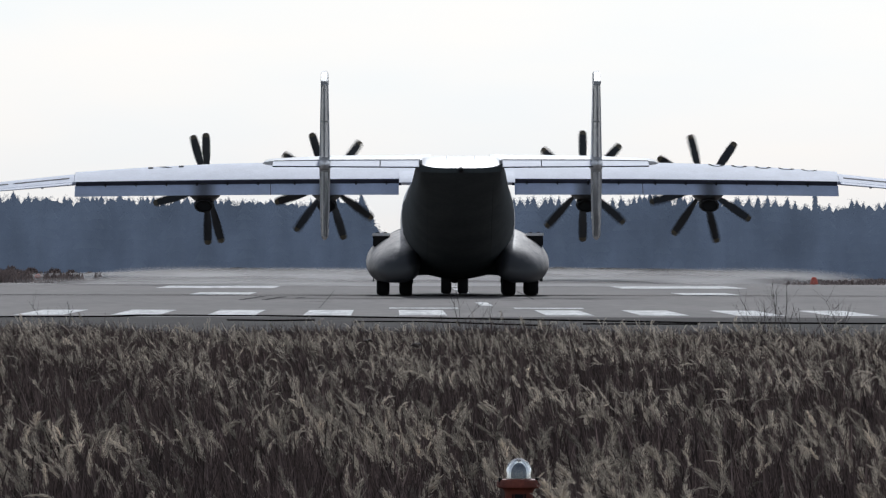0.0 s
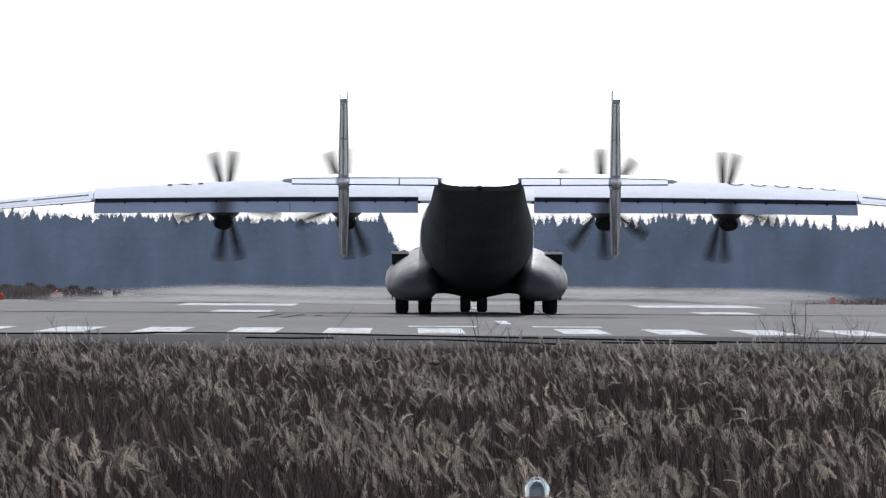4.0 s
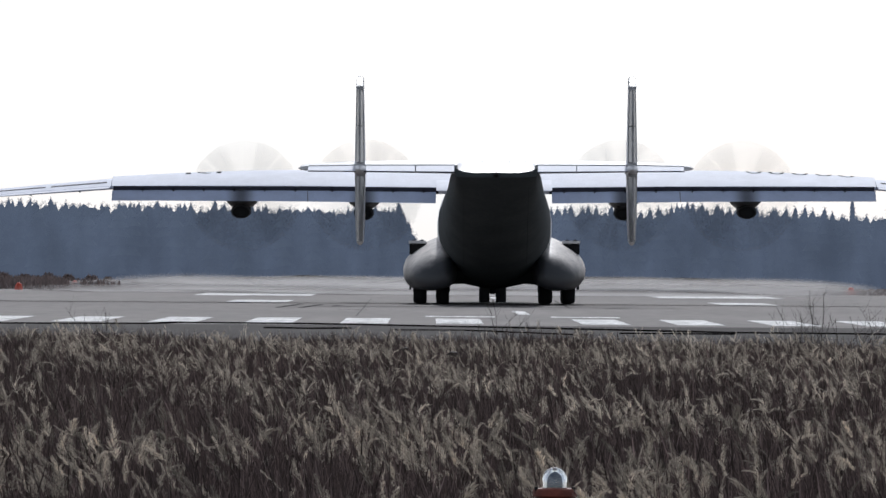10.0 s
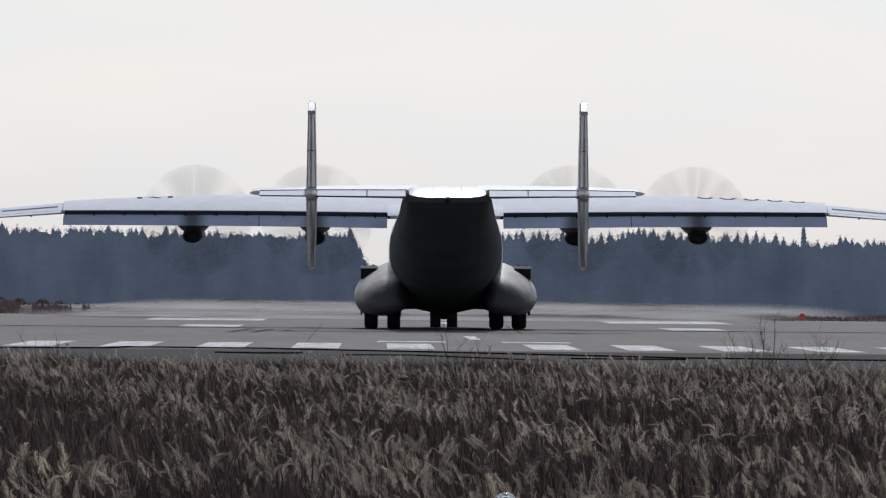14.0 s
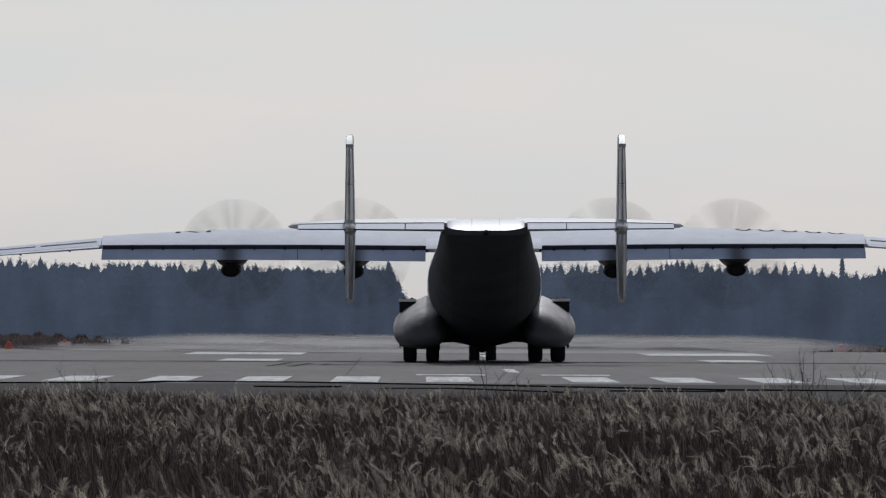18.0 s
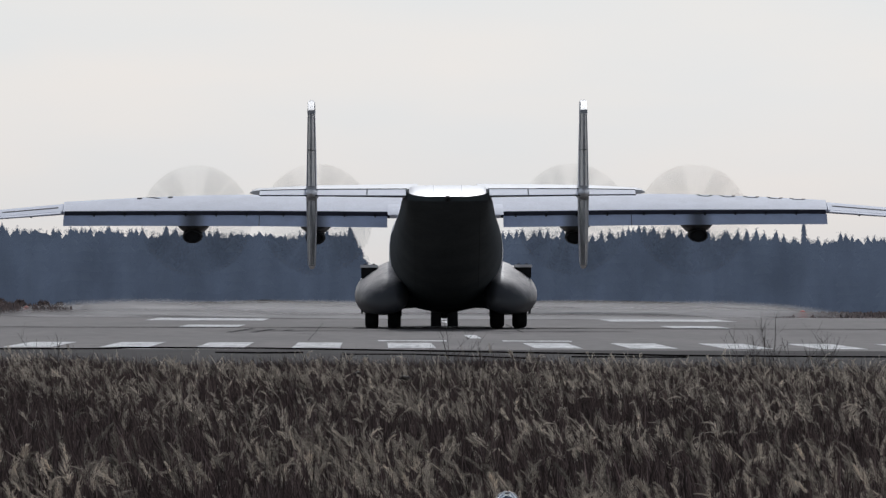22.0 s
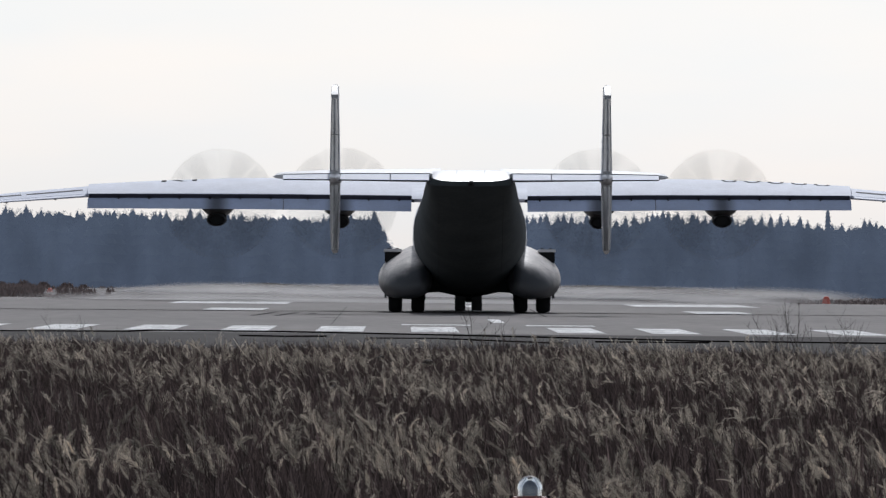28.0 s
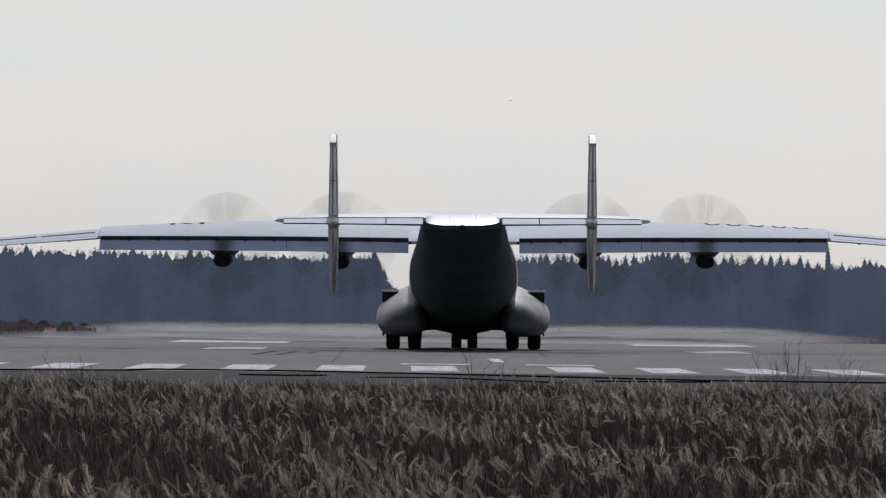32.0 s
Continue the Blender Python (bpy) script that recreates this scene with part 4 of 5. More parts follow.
        for d, r in ((-20.9, 0.05), (-21.5, 0.26), (-23, 0.36), (-27, 0.36), (-28.6, 0.24), (-29.2, 0.05)):
            rings.append([(sg * 7.32 + r * math.cos(a), d, 7.15 + 0.8 * r * math.sin(a)) for a in (2 * math.pi * i / 16 for i in range(16))])
        loft(bm, rings)
        part("fin_fairing", bm, M_ROOF, tail, "rounded white fairing where fin meets tailplane")
        bm = bmesh.new()
        rings = []
        for z, lead, chord, t in ((11.46, -23.9, 4.4, 0.42), (11.55, -23.9, 4.38, 0.44), (12.1, -24.1, 3.0, 0.40), (12.2, -24.4, 2.3, 0.24)):
            half = [(0, 0.02), (0.04, 0.3), (0.15, 0.7), (0.4, 1.0), (0.7, 0.95), (1.0, 0.80)]
            rings.append([(sg * 7.32 + t / 2 * f, lead - chord * u, z) for u, f in half] + [(sg * 7.32 - t / 2 * f, lead - chord * u, z) for u, f in half[::-1]])
        loft(bm, rings)
        part("fin_cap", bm, M_CAP, fin, "white cap on top of the fin")
        bm = bmesh.new()
        box(bm, sg * 7.32 - 0.19, sg * 7.32 + 0.19, -28.32, -28.28, 11.44, 11.62)
        part("tail_lamp", bm, M_GREY, fin, "small grey lamp base below the cap", smooth=False)

        # ---- landing gear fairing
        # half-sections: the shoulder slopes from the hull's side to a bulge low outside, with a flat sole
        SECTION = [(0.0, 1.0), (0.25, 0.93), (0.55, 0.70), (0.80, 0.40), (0.95, 0.08), (1.0, -0.25), (0.97, -0.55), (0.86, -0.82), (0.70, -0.97), (0.45, -1.0), (0.2, -1.0), (0.0, -0.9), (-0.25, -0.6), (-0.3, 0.3), (-0.2, 0.8)]
        SP = [(-12.6, 0.05, 0.05, 1.45), (-12.5, 0.70, 0.40, 1.42), (-12.2, 1.25, 0.70, 1.50), (-11.5, 1.75, 0.98, 1.74), (-10.0, 2.15, 1.22, 2.00), (-8.3, 2.31, 1.40, 2.18), (-4.5, 2.37, 1.50, 2.28), (-1.5, 2.38, 1.52, 2.30), (5, 2.38, 1.52, 2.30), (8.5, 1.9, 1.3, 2.25), (10.6, 1.1, 0.8, 2.2), (11.5, 0.3, 0.25, 2.2)]
        bm = bmesh.new()
        loft(bm, [[(sg * (2.75 + w * u), y, zc + hz * v) for u, v in rounded(SECTION)] for y, w, hz, zc in rounded(SP, 3, False)])
        pod = part("gear_fairing", bm, M_POD, root, "bulging grey landing gear fairing with shade painted on its underside")
        bm = bmesh.new()
        box(bm, min(sg * 3.85, sg * 4.75), max(sg * 3.85, sg * 4.75), -7.9, -4.4, 2.75, 3.40, 0.05)
        scoop = part("air_scoop", bm, M_DARK, pod, "dark boxy air scoop on the fairing")
        bm = bmesh.new()
        box(bm, min(sg * 3.80, sg * 4.80), max(sg * 3.80, sg * 4.80), -8.0, -4.3, 3.36, 3.52, 0.03)
        part("scoop_lid", bm, M_ROOF, scoop, "white lid of the air scoop")
        for x, y in ((4.05, -7.7), (4.5, -7.5)):
            bm = bmesh.new()
            tube(bm, [(3.49, 0.09), (3.55, 0.085), (3.58, 0.05)], "z", (sg * x, y, 0), 10)
            part("lid_latch", bm, M_DARK, scoop, "small dark latch on the lid")
        # the joint round the tail of the fairing, and a dark hatch edge on its shoulder
        for ya in (-10.2, -6.0):
            bm = bmesh.new()
            w, hz, zc = blend(SP, ya)
            ring = [(sg * (2.75 + (w + 0.012) * u), zc + (hz + 0.012) * v) for u, v in rounded(SECTION)[:28]]
            for p, q in zip(ring, ring[1:]):
                bm.faces.new([bm.verts.new(c) for c in ((p[0], ya - 0.012, p[1]), (q[0], ya - 0.012, q[1]), (q[0], ya + 0.03, q[1]), (p[0], ya + 0.03, p[1]))])
            part("fairing_joint", bm, M_SEAM, pod, "dark joint line in the fairing", smooth=False)
        # gear doors that hang open on both sides of the wheels
        for x, z0, z1 in ((2.52, 0.68, 1.05), (4.74, 0.80, 1.10)):
            for y0, y1 in ((-5.0, -1.6), (-1.4, 2.2)):
                bm = bmesh.new()
                box(bm, sg * x - 0.03, sg * x + 0.03, y0, y1, z0, z1, 0.012)
                part("gear_door", bm, M_BELLY, pod, "dark gear door hanging open", smooth=False)
        for y in (4.2, 0.4, -3.4):
            bm = bmesh.new()
            tube(bm, [(0.85, 0.16), (1.5, 0.2)], "z", (sg * 3.55, y, 0), 12)
            part("gear_strut", bm, M_DARK, pod)
    # the low floor between the gear fairings, arched at both sides of the keel
    bm = bmesh.new()
    rings = []
    for y, k in ((-9.5, 0.4), (-8, 0.9), (-4, 1.0), (6, 1.0), (9, 0.5)):
        low = [(-3.3, 0.85), (-2.9, 0.93), (-2.3, 1.14), (-1.7, 1.17), (-1.1, 1.04), (-0.5, 0.93), (0.5, 0.93), (1.1, 1.04), (1.7, 1.17), (2.3, 1.14), (2.9, 0.93), (3.3, 0.85)]
        rings.append([(x, y, 2.2 - (2.2 - z) * k) for x, z in low] + [(3.3, y, 2.4), (-3.3, y, 2.4)])
    loft(bm, rings)
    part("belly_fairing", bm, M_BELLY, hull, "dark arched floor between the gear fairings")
    return root


aeroplane = plane()


def wheel(parent, x, y, r, w):
    """A wheel on its axle: alloy rim, and the tyre as its part."""
    bm = bmesh.new()
    tube(bm, [(-w * 0.34, 0.1), (-w * 0.36, r * 0.5), (-w * 0.3, r * 0.60), (w * 0.3, r * 0.60), (w * 0.36, r * 0.5), (w * 0.34, 0.1)], "x", sides=20)
    rim = part("wheel", bm, M_RIM, parent, "landing gear wheel", m=pose(x, y, r))
    bm = bmesh.new()
    tube(bm, [(-w * 0.40, r * 0.56), (-w * 0.5, r * 0.74), (-w * 0.46, r * 0.9), (-w * 0.30, r * 0.985), (-w * 0.12, r), (w * 0.12, r), (w * 0.30, r * 0.985), (w * 0.46, r * 0.9), (w * 0.5, r * 0.74), (w * 0.40, r * 0.56)], "x", sides=32)
    part("tyre", bm, M_RUBBER, rim, "black tyre")
    return rim, r, (x, y, r)


wheels = []
for sg in (-1, 1):
    for y in (4.2, 0.4, -3.4):
        for dx in (-0.64, 0.64):
            wheels.append(wheel(aeroplane, sg * 3.55 + dx, y, 0.86, 0.74))
for dx in (-0.49, 0.49):
    wheels.append(wheel(aeroplane, dx, 19.5, 0.66, 0.62))
bm = bmesh.new()
tube(bm, [(0.62, 0.12), (0.78, 0.30), (1.6, 0.34)], "z", (0, 19.5, 0), 12)
part("nose_gear_strut", bm, M_DARK, aeroplane)


blades = []


def propeller(parent, x, y, z, front):
    """A four-bladed propeller: hub and spinner, each blade and its tip as parts."""
    bm = bmesh.new()
    tube(bm, [(-0.35, 0.50), (0.35, 0.50)] if not front else [(-0.35, 0.50), (0.3, 0.48), (0.8, 0.36), (1.2, 0.18), (1.3, 0.02)], "y", sides=24)
    hub = part("propeller", bm, M_DARK, parent, "black four-bladed propeller of a contra-rotating pair", m=pose(x, y, z))
    hand = 1 if front else -1
    rows = [(0.45, 0.24, 0.17, 58), (0.9, 0.36, 0.12, 50), (1.4, 0.50, 0.08, 40), (2.0, 0.57, 0.055, 32), (2.6, 0.54, 0.04, 26), (2.86, 0.49, 0.032, 24)]
    tip = [(2.86, 0.492, 0.034, 24), (3.0, 0.43, 0.028, 22), (3.07, 0.31, 0.022, 22), (3.1, 0.12, 0.015, 22)]

    def rings(table):
        out = []
        for r, c, t, twist in table:
            r *= 1.045
            a = radians(90 - twist) * hand
            ring = []
            for u, v in ((-0.5, 0), (-0.3, 0.45), (0.05, 0.5), (0.5, 0.05), (0.5, -0.05), (0.05, -0.5), (-0.3, -0.45)):
                p, q = u * c, v * t
                ring.append((p * math.sin(a) + q * math.cos(a), p * math.cos(a) - q * math.sin(a), r))
            out.append(ring)
        return out
    for k in range(4):
        bm = bmesh.new()
        loft(bm, rings(rows))
        turn = pose(0, 0, 0, 0, 90 * k, 0)
        blade = part("blade", bm, M_BLADE, hub, m=turn)
        blades.append((blade, 90 * k, hand))
        bm = bmesh.new()
        loft(bm, rings(tip))
        part("blade_tip", bm, M_TIP, blade, "faded yellow blade tip")
    return hub


# angles in degrees, clockwise seen from behind, at 0, 1, 2 and 3 s: the propeller that turns clockwise, and its partner
SPIN = [(-14.40, 6.12, 11.0, (-1, -15, -27, 2), (-15, -15, -35, -9)), (-7.40, 6.28, 11.6, (-17, -22, -26, -8), (36, -36, 3, -15)),
        (7.40, 6.28, 11.6, (42, 7, 2, -8), (0, -3, 15, 41)), (14.40, 6.12, 11.0, (34, 40, 36, 83), (76, 5, 88, 20))]
props = []
for x, z, y, cw, ccw in SPIN:
    props.append((propeller(aeroplane, x, y, z, False), (x, y, z), cw, 1))
    props.append((propeller(aeroplane, x, y + 0.85, z, True), (x, y + 0.85, z), ccw, -1))


# ------------------------------------------------------------------ the reed grass in front
def reed_field(name, x0, x1, y0, y1, per_m2, seed, plumes, fine, tufts, coarse, side_spread):
    """Dry reed grass: every plant is a stalk with a few blades and a drooping, feathery head, leaning with the wind."""
    rs = np.random.RandomState(seed)
    n = int((x1 - x0) * (y1 - y0) * per_m2)
    gx = rs.uniform(x0, x1, n)
    gy = rs.uniform(y0, y1, n)
    patch = np.sin(gx * 1.1 + 0.35 * gy) * np.sin(0.23 * gy - 0.4 * gx) + 0.5 * np.sin(0.11 * gy + gx * 0.6 + 2)
    keep = ~((np.abs(gx + 3.5) < 0.34) & (gy > 45) & (gy < 56.3))      # trodden down before the lamp
    keep &= gy < 183.5 - 0.55 * (gx + 4)        # the mown strip before the runway is cut at a slant
    gx, gy, patch = gx[keep], gy[keep], patch[keep]
    n = len(gx)
    stand = np.sin(1.9 * gx + 0.13 * gy) + np.sin(0.8 * gx - 0.19 * gy + 1) + 0.8 * np.sin(0.31 * gy + 0.5 * gx + 2.2)     # thick and thin stands
    stand += 1.1 * np.exp(-((gx + 3.3) / 0.9) ** 2 - ((gy - 47) / 5) ** 2) - 1.5 * np.exp(-((gx + 6.4) / 0.8) ** 2 - ((gy - 49) / 8) ** 2)
    stand -= 1.2 * np.exp(-((gx + 1.6) / 0.8) ** 2 - ((gy - 54) / 9) ** 2) + 0.35 * np.exp(-((gx + 4.3) / 3) ** 2 - ((gy - 88) / 22) ** 2)
    stand -= 1.5 * np.exp(-((gx + 7.6) / 1.9) ** 2 - ((gy - 86) / 28) ** 2)
    has = rs.uniform(0, 1, n) < plumes * np.clip(0.95 + 0.55 * stand, 0.2, 2.6)
    h = np.where(has, 1.04, 0.98 if plumes else 1.03) + 0.08 * patch + rs.normal(0, 0.09 if plumes else 0.035, n)
    h -= 0.13 * np.clip((gy - 135) / 35, 0, 1)      # lower growth towards the mown strip
    lean = rs.normal(-0.07, 0.13, n) + 0.06 * np.sin(1.3 * gx + 0.4 * gy)              # metres to the side at the head
    leany = rs.normal(0, 0.10, n)
    base = np.stack([gx, gy, np.full(n, -0.06)], 1)
    top = base + np.stack([lean, leany, h], 1)

    V, C = {"stalk": [], "head": []}, {"stalk": [], "head": []}

    def add(kind, tri, tone):
        V[kind].append(tri.reshape(-1, 3))
        C[kind].append(np.repeat(tone, 3))

    hue = rs.beta(1.3, 3.2, n)
    # stalk: a bent ribbon of two pieces
    thick = np.clip(np.exp(rs.normal(0, 0.5, n)), 0.5, 2.6)[:, None]
    wv = np.array([[0.0026, 0, 0]]) * thick
    mid = base * 0.45 + top * 0.55 - np.stack([lean * 0.22, leany * 0.2, np.zeros(n)], 1)
    for a, b, wa, wb in ((base, mid, 1.3, 1.0), (mid, top, 1.0, 0.6)):
        add("stalk", np.stack([a - wv * wa, a + wv * wa, b + wv * wb], 1), hue)
        add("stalk", np.stack([a - wv * wa, b + wv * wb, b - wv * wb], 1), hue)
    # long thin leaves, most of them nearly upright
    for k in range(5):
        f = rs.uniform(0.35, 0.97, n)[:, None]
        root = base + (top - base) * f
        ang = rs.uniform(0, 2 * np.pi, n)
        ln = rs.uniform(0.10, 0.40, n)
        splay = rs.uniform(0.05, 0.45, n)
        tipv = root + np.stack([np.cos(ang) * ln * splay - 0.08 * ln, np.sin(ang) * ln * splay, ln * rs.uniform(0.5, 1.0, n)], 1)
        w = np.stack([rs.uniform(0.0025, 0.0075, n), np.zeros(n), np.zeros(n)], 1)
        add("stalk", np.stack([root - w, root + w, tipv], 1), np.clip(hue + rs.normal(0, 0.18, n), 0, 1))
    # head: a feathery plume of spikelets along an axis that nods over to the lee
    m = int(has.sum())
    tp, lx, ly = top[has], lean[has], leany[has]
    hl = rs.uniform(0.12, 0.24, m) * np.where(rs.uniform(0, 1, m) < 0.10, 1.35, 1.0)
    bend = np.where(rs.uniform(0, 1, m) < 0.10, rs.uniform(0.6, 1.3, m), np.abs(rs.normal(0.0, 0.2, m))) * np.where(rs.uniform(0, 1, m) < 0.7, 1.0, -1.0)
    full = np.clip(np.exp(rs.normal(0.08, 0.42, m)), 0.35, 2.0)
    shade = np.clip(rs.beta(1.4, 1.5, m) + 0.10 * stand[has], 0, 1)
    pos, d = tp.copy(), np.stack([lx * 0.8 - 0.30 + rs.normal(0, 0.20, m), ly, np.full(m, 0.8)], 1)
    d /= np.linalg.norm(d, axis=1)[:, None]
    for k in range(fine):
        s = (k + 0.5) / fine
        d = d + np.stack([bend * 1.9 / fine + rs.normal(0, 0.05, m), np.zeros(m), -np.abs(bend) * 1.1 * (0.3 + s) / fine], 1)
        d /= np.linalg.norm(d, axis=1)[:, None]
        pos = pos + d * (hl / fine)[:, None]
        if k % 3 == 0:          # the spikelets sit in uneven tufts on short side branches
            clump, way = rs.uniform(0.35, 1.35, m), rs.uniform(0, 2 * np.pi, m)
        swell = 1.75 * (s + 0.05) ** 0.5 * (1.03 - s) ** 0.75 * full * clump
        for j in range(tufts):
            a = way + rs.normal(0, 1.1, m) + np.pi * (j % 2)
            out = np.stack([np.cos(a), np.sin(a) * 0.6, rs.uniform(-0.5, 0.3, m)], 1)
            root = pos + out * (0.019 * swell * rs.uniform(0, 1, m))[:, None] * side_spread
            ln = ((0.011 + 0.021 * swell) * rs.uniform(0.5, 1.5, m))[:, None] * coarse
            tipv = root + (d * 0.85 + out * 0.55) * ln
            side = np.cross(d, out)
            w = (0.0021 + 0.0026 * swell)[:, None] * coarse
            mid2 = root + (d * 0.45 + out * 0.35) * ln * 0.7
            tone = np.clip(shade + rs.normal(0, 0.14, m), 0, 1)
            add("head", np.stack([root, mid2 + side * w, tipv], 1), tone)
            add("head", np.stack([root, tipv, mid2 - side * w], 1), tone)
    for kind, mat, lab in (("stalk", M_STALK, "dense dry brown stalks and blades of reed grass"), ("head", M_STRAW, "feathery straw-coloured heads of dry reed grass")):
        v = np.concatenate(V[kind]).astype(np.float32)
        me = bpy.data.meshes.new(name + "_" + kind)
        nt = len(v) // 3
        me.vertices.add(len(v))
        me.vertices.foreach_set("co", v.ravel())
        me.loops.add(len(v))
        me.loops.foreach_set("vertex_index", np.arange(len(v), dtype=np.int32))
        me.polygons.add(nt)
        me.polygons.foreach_set("loop_start", np.arange(0, len(v), 3, dtype=np.int32))
        me.update(calc_edges=True)
        me.attributes.new("tone", 'FLOAT', 'POINT').data.foreach_set("value", np.concatenate(C[kind]).astype(np.float32))
        me.materials.append(mat)
        ob = link("reed_" + kind + "s", me)
        tagged(ob, lab, "grass", kind="stuff")


reed_field("near_reed", -9.5, 0.6, 40, 80, 60, 3, 0.088, 30, 6, 1.0, 1.0)
reed_field("far_reed", -16.5, 9.0, 80, 190, 24, 4, 0.105, 13, 4, 1.4, 0.8)
reed_field("edge_turf", -15.5, 8.5, 172, 192, 60, 5, 0.0, 1, 1, 1.0, 1.0)


# ------------------------------------------------------------------ threshold lamp in the grass
def lamp_post(x, y, z):
    """A runway end lamp: a glass dome on a flanged head with a square opening, on a post."""
    root = new("runway_end_lamp")
    root.matrix_basis = pose(x, y, -0.06)
    tagged(root, "rust-red runway end lamp with clear glass dome in tall grass", "lamp")
    z += 0.06
    bm = bmesh.new()
    tube(bm, [(0, 0.06), (z - 0.35, 0.055)], "z", sides=16)
    part("post", bm, M_LAMP, root, "rust-red post")
    bm = bmesh.new()
    tube(bm, [(z - 0.37, 0.078), (z - 0.36, 0.087), (z - 0.085, 0.087), (z - 0.07, 0.093), (z - 0.06, 0.105), (z - 0.052, 0.125)], "z", sides=28)
    head = part("lamp_head", bm, M_LAMP, root, "rust-red bell-shaped housing")
    bm = bmesh.new()
    box(bm, -0.042, 0.042, -0.094, -0.05, z - 0.30, z - 0.080, 0.014)
    part("opening", bm, M_DARK, head, "dark opening in the housing", smooth=False)
    bm = bmesh.new()
    tube(bm, [(z - 0.06, 0.118), (z - 0.052, 0.133), (z - 0.022, 0.136), (z - 0.006, 0.126), (z, 0.08)], "z", sides=28)
    flange = part("flange", bm, M_LAMP, root, "wide rust-red flange")
    for a in (25, 155, 205, 335):
        bm = bmesh.new()
        tube(bm, [(z - 0.035, 0.012), (z + 0.004, 0.012)], "z", (0.125 * math.cos(radians(a)), 0.125 * math.sin(radians(a)), 0), 8)
        part("clamp_screw", bm, M_DARK, flange, "dark clamp screw")
    bm = bmesh.new()
    outer = [(z, 0.078), (z + 0.05, 0.078)] + [(z + 0.05 + 0.077 * math.sin(radians(b)), 0.078 * math.cos(radians(b))) for b in (15, 30, 45, 60, 75, 86)]
    inner = [(zz - 0.012, max(0.002, r - 0.026)) for zz, r in outer[::-1]]
    tube(bm, outer + inner, "z", sides=32, caps=False)
    part("glass_dome", bm, M_GLASS, root, "clear glass dome")
    bm = bmesh.new()
    tube(bm, [(z + 0.002, 0.049), (z + 0.045, 0.049)] + [(z + 0.045 + 0.046 * math.sin(radians(b)), 0.049 * math.cos(radians(b))) for b in (20, 40, 60, 80, 88)], "z", sides=24)
    part("inner_filter", bm, M_BLUE_GLASS, root, "blue-grey inner filter glass")


lamp_post(-3.5, 56.0, 1.145)


# ------------------------------------------------------------------ bare weeds that stand over the grass
def weed(x, y, h, seed, dark_heads=0):
    rnd = random.Random(seed)
    root = new("dry_weed")
    root.matrix_basis = pose(x, y, -0.06)
    tagged(root, "bare dark twiggy weed standing above the dry grass", "weed", group="bare weeds in the grass")
    bm = bmesh.new()

    def limb(p, d, length, r, depth):
        q = p.copy()
        dd = d.copy()
        pts = [p.copy()]
        for i in range(4):
            dd = (dd + Vector((rnd.uniform(-0.14, 0.14), rnd.uniform(-0.14, 0.14), 0.05))).normalized()
            q = q + dd * length / 4
            pts.append(q.copy())
        rings = []
        for i, c in enumerate(pts):
            rr = r * (1 - 0.7 * i / 4)
            rings.append([(c.x + rr * math.cos(a), c.y + rr * math.sin(a), c.z) for a in (0, 2.1, 4.2)])
        loft(bm, rings)
        if depth:
            for k in range(rnd.randint(4, 6)):
                f = rnd.uniform(0.3, 0.95)
                b = pts[min(3, int(f * 4))]
                limb(b, Vector((rnd.uniform(-0.9, 0.9), rnd.uniform(-0.5, 0.5), rnd.uniform(0.5, 1.1))).normalized(), length * rnd.uniform(0.3, 0.55), r * 0.5, depth - 1)
    limb(Vector((0, 0, 0)), Vector((rnd.uniform(-0.1, 0.1), 0, 1)), h, 0.012, 2)
    part("stem", bm, M_TWIG, root, smooth=False)
    for k in range(dark_heads):
        bm = bmesh.new()
        bmesh.ops.create_icosphere(bm, subdivisions=1, radius=0.06, matrix=Matrix.Translation((rnd.uniform(-0.12, 0.12), rnd.uniform(-0.1, 0.1), h * rnd.uniform(0.82, 0.98))) @ Matrix.Diagonal((1.3, 1, 0.55, 1)))
        for v in bm.verts:
            v.co += Vector((rnd.uniform(-0.02, 0.02), rnd.uniform(-0.02, 0.02), rnd.uniform(-0.02, 0.02)))
        part("seed_head", bm, M_TWIG, root, "dark withered seed head", smooth=False)


for i, (px, dist, h, dark) in enumerate([(1381, 168, 1.95, 0), (1372, 165, 1.8, 0), (1340, 170, 1.6, 0), (1352, 166, 1.5, 0), (1400, 170, 1.55, 0), (1462, 168, 1.6, 0), (1475, 166, 1.45, 0), (1425, 172, 1.5, 0), (830, 168, 1.6, 0), (835, 166, 1.35, 0), (800, 160, 1.35, 0), (868, 166, 1.4, 0), (905, 138, 1.3, 0), (938, 125, 1.2, 0),
                                         (88, 168, 1.5, 0), (110, 168, 1.45, 0), (725, 135, 1.18, 2), (660, 140, 1.2, 1), (560, 118, 1.1, 2), (1160, 100, 1.15, 0), (1240, 75, 1.15, 0), (1010, 70, 1.1, 0), (300, 66, 1.12, 0)]):
    weed((px - 688) * dist / 16100 - 4.3, dist, h + 0.06, 40 + i, dark)


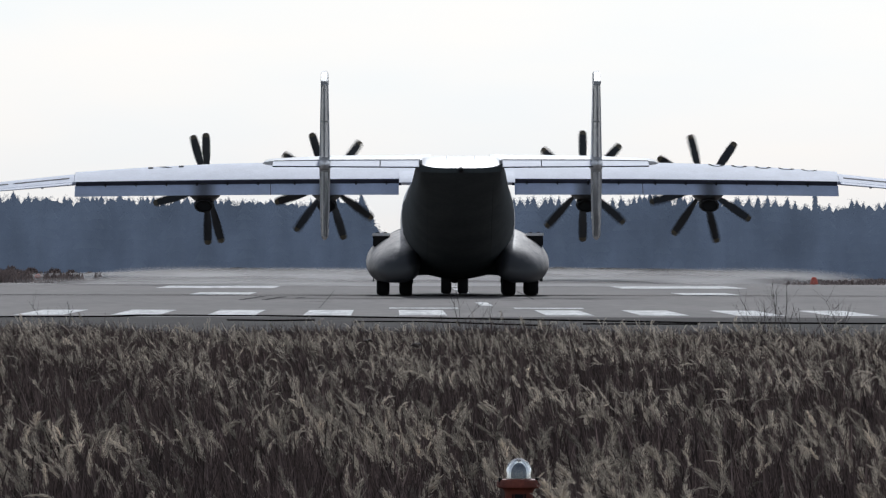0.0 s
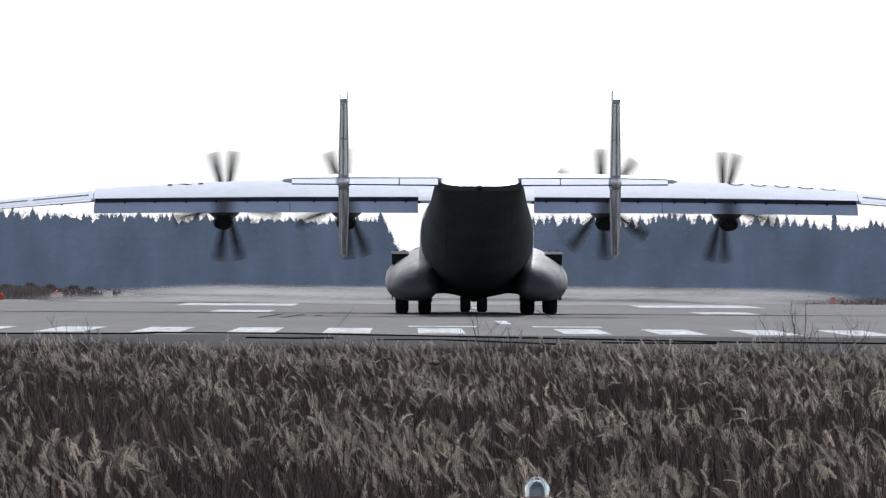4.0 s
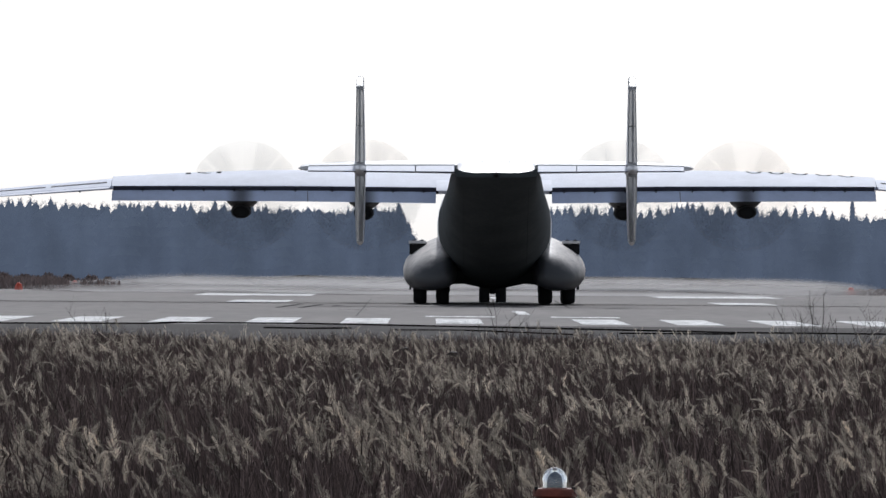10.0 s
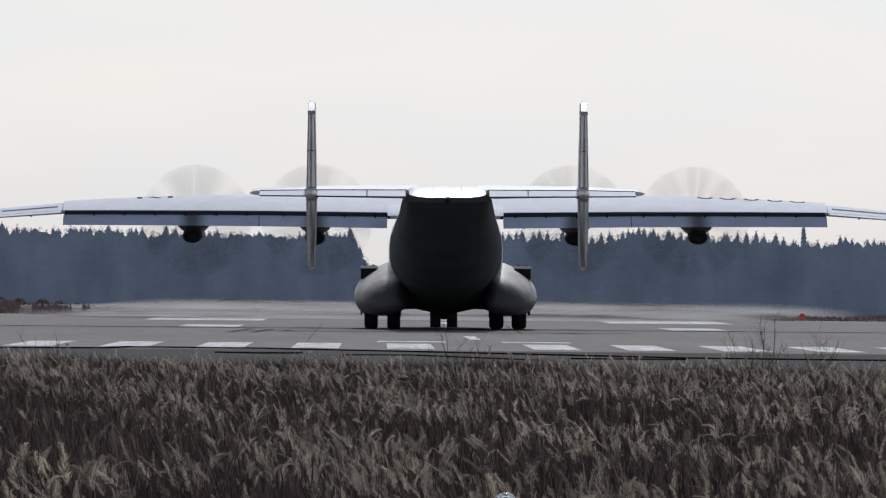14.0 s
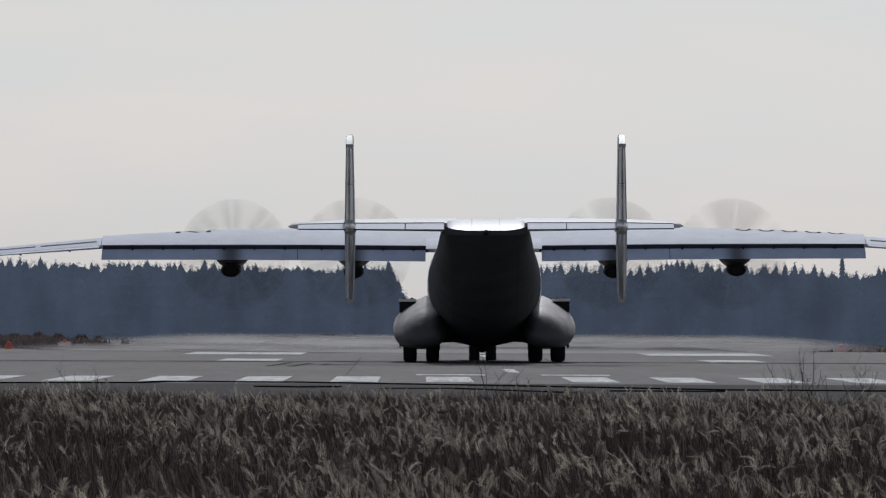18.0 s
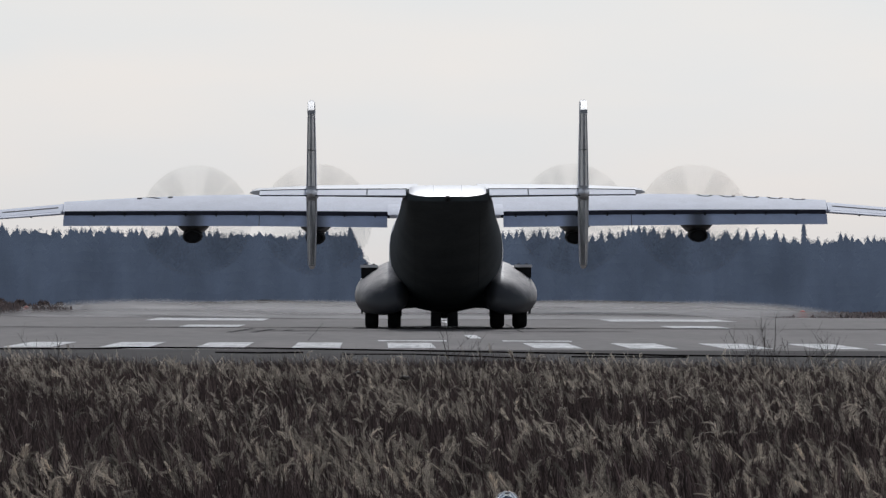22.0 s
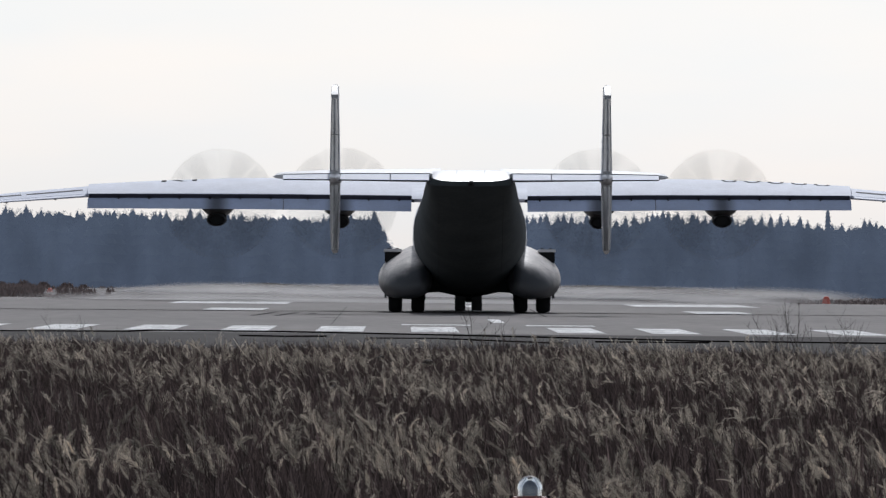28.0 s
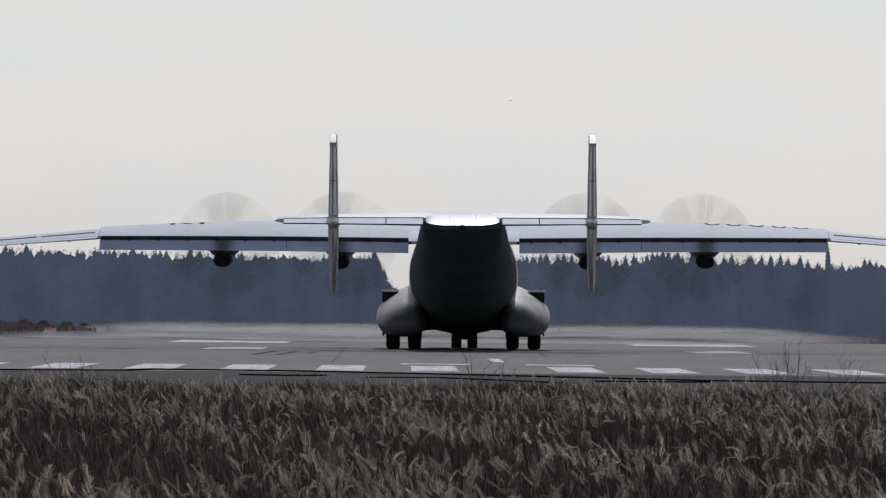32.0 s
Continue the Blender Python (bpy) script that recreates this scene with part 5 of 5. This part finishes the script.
# ------------------------------------------------------------------ a small bird far off
def small_bird():
    bm = bmesh.new()
    tube(bm, [(-0.13, 0.01), (-0.08, 0.03), (0.0, 0.045), (0.07, 0.035), (0.11, 0.012)], "y", sides=8)
    body = part("bird", bm, M_DARK, None)
    tagged(body, "small dark bird flying low over the far airfield", "bird")
    for sg in (-1, 1):
        bm = bmesh.new()
        loft(bm, [[(sg * x, y, z), (sg * x, y - c, z), (sg * x, y - c, z - 0.006), (sg * x, y, z - 0.006)] for x, y, c, z in ((0.02, 0.05, 0.10, 0.02), (0.11, 0.06, 0.09, 0.07), (0.22, 0.0, 0.03, 0.09))])
        part("wing", bm, M_DARK, body, smooth=False)
    bm = bmesh.new()
    loft(bm, [[(-0.015, -0.11, 0), (0.015, -0.11, 0), (0.015, -0.11, 0.005), (-0.015, -0.11, 0.005)], [(-0.04, -0.2, 0), (0.04, -0.2, 0), (0.04, -0.2, 0.005), (-0.04, -0.2, 0.005)]])
    part("tail", bm, M_DARK, body, smooth=False)
    return body


bird = small_bird()


# ------------------------------------------------------------------ what moves
ROLL_OFF, PULL = 27.75, 2.75      # the brakes are released; metres per second squared


def run(t):
    """Metres that the aeroplane has rolled by t seconds."""
    u = max(0.0, t - ROLL_OFF)
    return 0.5 * PULL * u * u * min(1.0, 0.55 + 0.25 * u)


def turned(angles, way):
    """The angle of a propeller, step by step: idling slowly to 3 s, then running up to full speed."""
    at = [angles[0]]
    for k in (1, 2, 3):
        d = ((angles[k] - angles[k - 1]) * way) % 90
        d += 90 if d < 75 else 0
        at.append(at[-1] + d * way)
    rates = [(3.0, 4.5), (3.5, 8.0), (4.3, 20.0), (5.5, 42.0), (6.0, 46.0), (7.0, 68.0), (8.0, 81.0), (9.0, 86.5), (33.0, 86.5)]
    out, now = [], 0.0
    for f in range(0, 961):
        t = f / FPS
        if t <= 3.0:
            k = min(2, int(t))
            now = at[k] + (at[k + 1] - at[k]) * (t - k)
        else:
            now += way * blend(rates, t)[0]
        out.append((t, now))
    return out


def flexed(side, t):
    """The wings bend upwards when the propellers blow over them: a turn about the wing's root."""
    a = radians(-side * 0.75 * blend([(0, 0.0), (3.3, 0.0), (5.5, 0.4), (8.5, 1.0), (33, 1.0)], t)[0])
    hinge = Vector((side * 2.6, 0, 6.4))
    turn = Matrix.Rotation(a, 4, 'Y')
    return hinge - turn @ hinge, turn, math.degrees(a)


def motions():
    for ob, side in FLEX:
        rows = []
        for t in (0.0, 3.3, 4.4, 5.5, 7.0, 8.5, 12.0, 20.0, 32.0):
            off, turn, a = flexed(side, t)
            rows.append((t, pose(off.x, off.y, off.z, 0, a, 0)))
        walk(ob, rows)
    times = [0.0, 3.5, 4.5, 5.5, 6.5, 7.5, 8.5, 12.0, 19.0, 24.0, 27.7] + [27.8 + 0.1 * i for i in range(43)]
    sway = [(0, 0.0), (28.0, 0.0), (30, -0.06), (32.1, -0.16)]
    nod = [(0, 0.0), (3.5, 0.0), (5.5, 0.15), (8.5, 0.40), (19, 0.45), (27.7, 0.40), (28.5, 0.33), (32.1, 0.30)]     # the thrust presses the nose down
    bank = [(0, 0.12), (3.5, 0.12), (8.5, 0.30), (33, 0.30)]
    slew = [(0, 0.0), (3.5, 0.02), (8.5, 0.20), (24, 0.18), (28, 0.28), (30, 0.48), (32.1, 0.55)]      # degrees to the right
    walk(aeroplane, [(t, pose(PLANE_AT[0] + blend(sway, t)[0], PLANE_AT[1] + run(t), 0.0, -blend(nod, t)[0], -blend(bank, t)[0], -blend(slew, t)[0])) for t in times if t <= 32.01])
    for rim, r, at in wheels:
        walk(rim, [(t, pose(*at, -math.degrees(run(t) / r), 0, 0)) for t in times if t <= 32.01])
    # the blades coarsen their pitch as the power comes up
    for blade, a, way in blades:
        walk(blade, [(t, pose(0, 0, 0, 0, a, 0) @ Matrix.Rotation(radians(24 * p * way), 4, 'Z')) for t, p in ((0.0, 0.0), (3.3, 0.0), (5.5, 0.6), (8.5, 1.0), (32.0, 1.0))])
    # the bird crosses from right to left a kilometre away
    walk(bird, [(t, pose(55.15 - 10.6 * (t - 27.5), 1000, 23.5 + 0.38 * (t - 27.5), 0, 0, 90)) for t in (0.0, 10.0, 20.0, 26.0, 28.0, 30.0, 32.0)])
    for ob, (x, y), seed in DUST:
        walk(ob, [(t, pose(x + 2.5 * math.sin(0.5 * t + seed), y + 4 * math.sin(0.31 * t + 2 * seed), 0.02)) for t in range(0, 33, 2)])
    for hub, at, angles, way in props:
        rows = []
        for t, a in turned(angles, way):
            off, turn, _ = flexed(1 if at[0] > 0 else -1, t)
            rows.append((t, pose(*(turn @ Vector(at) + off), 0, a, 0)))
        walk(hub, rows)


motions()
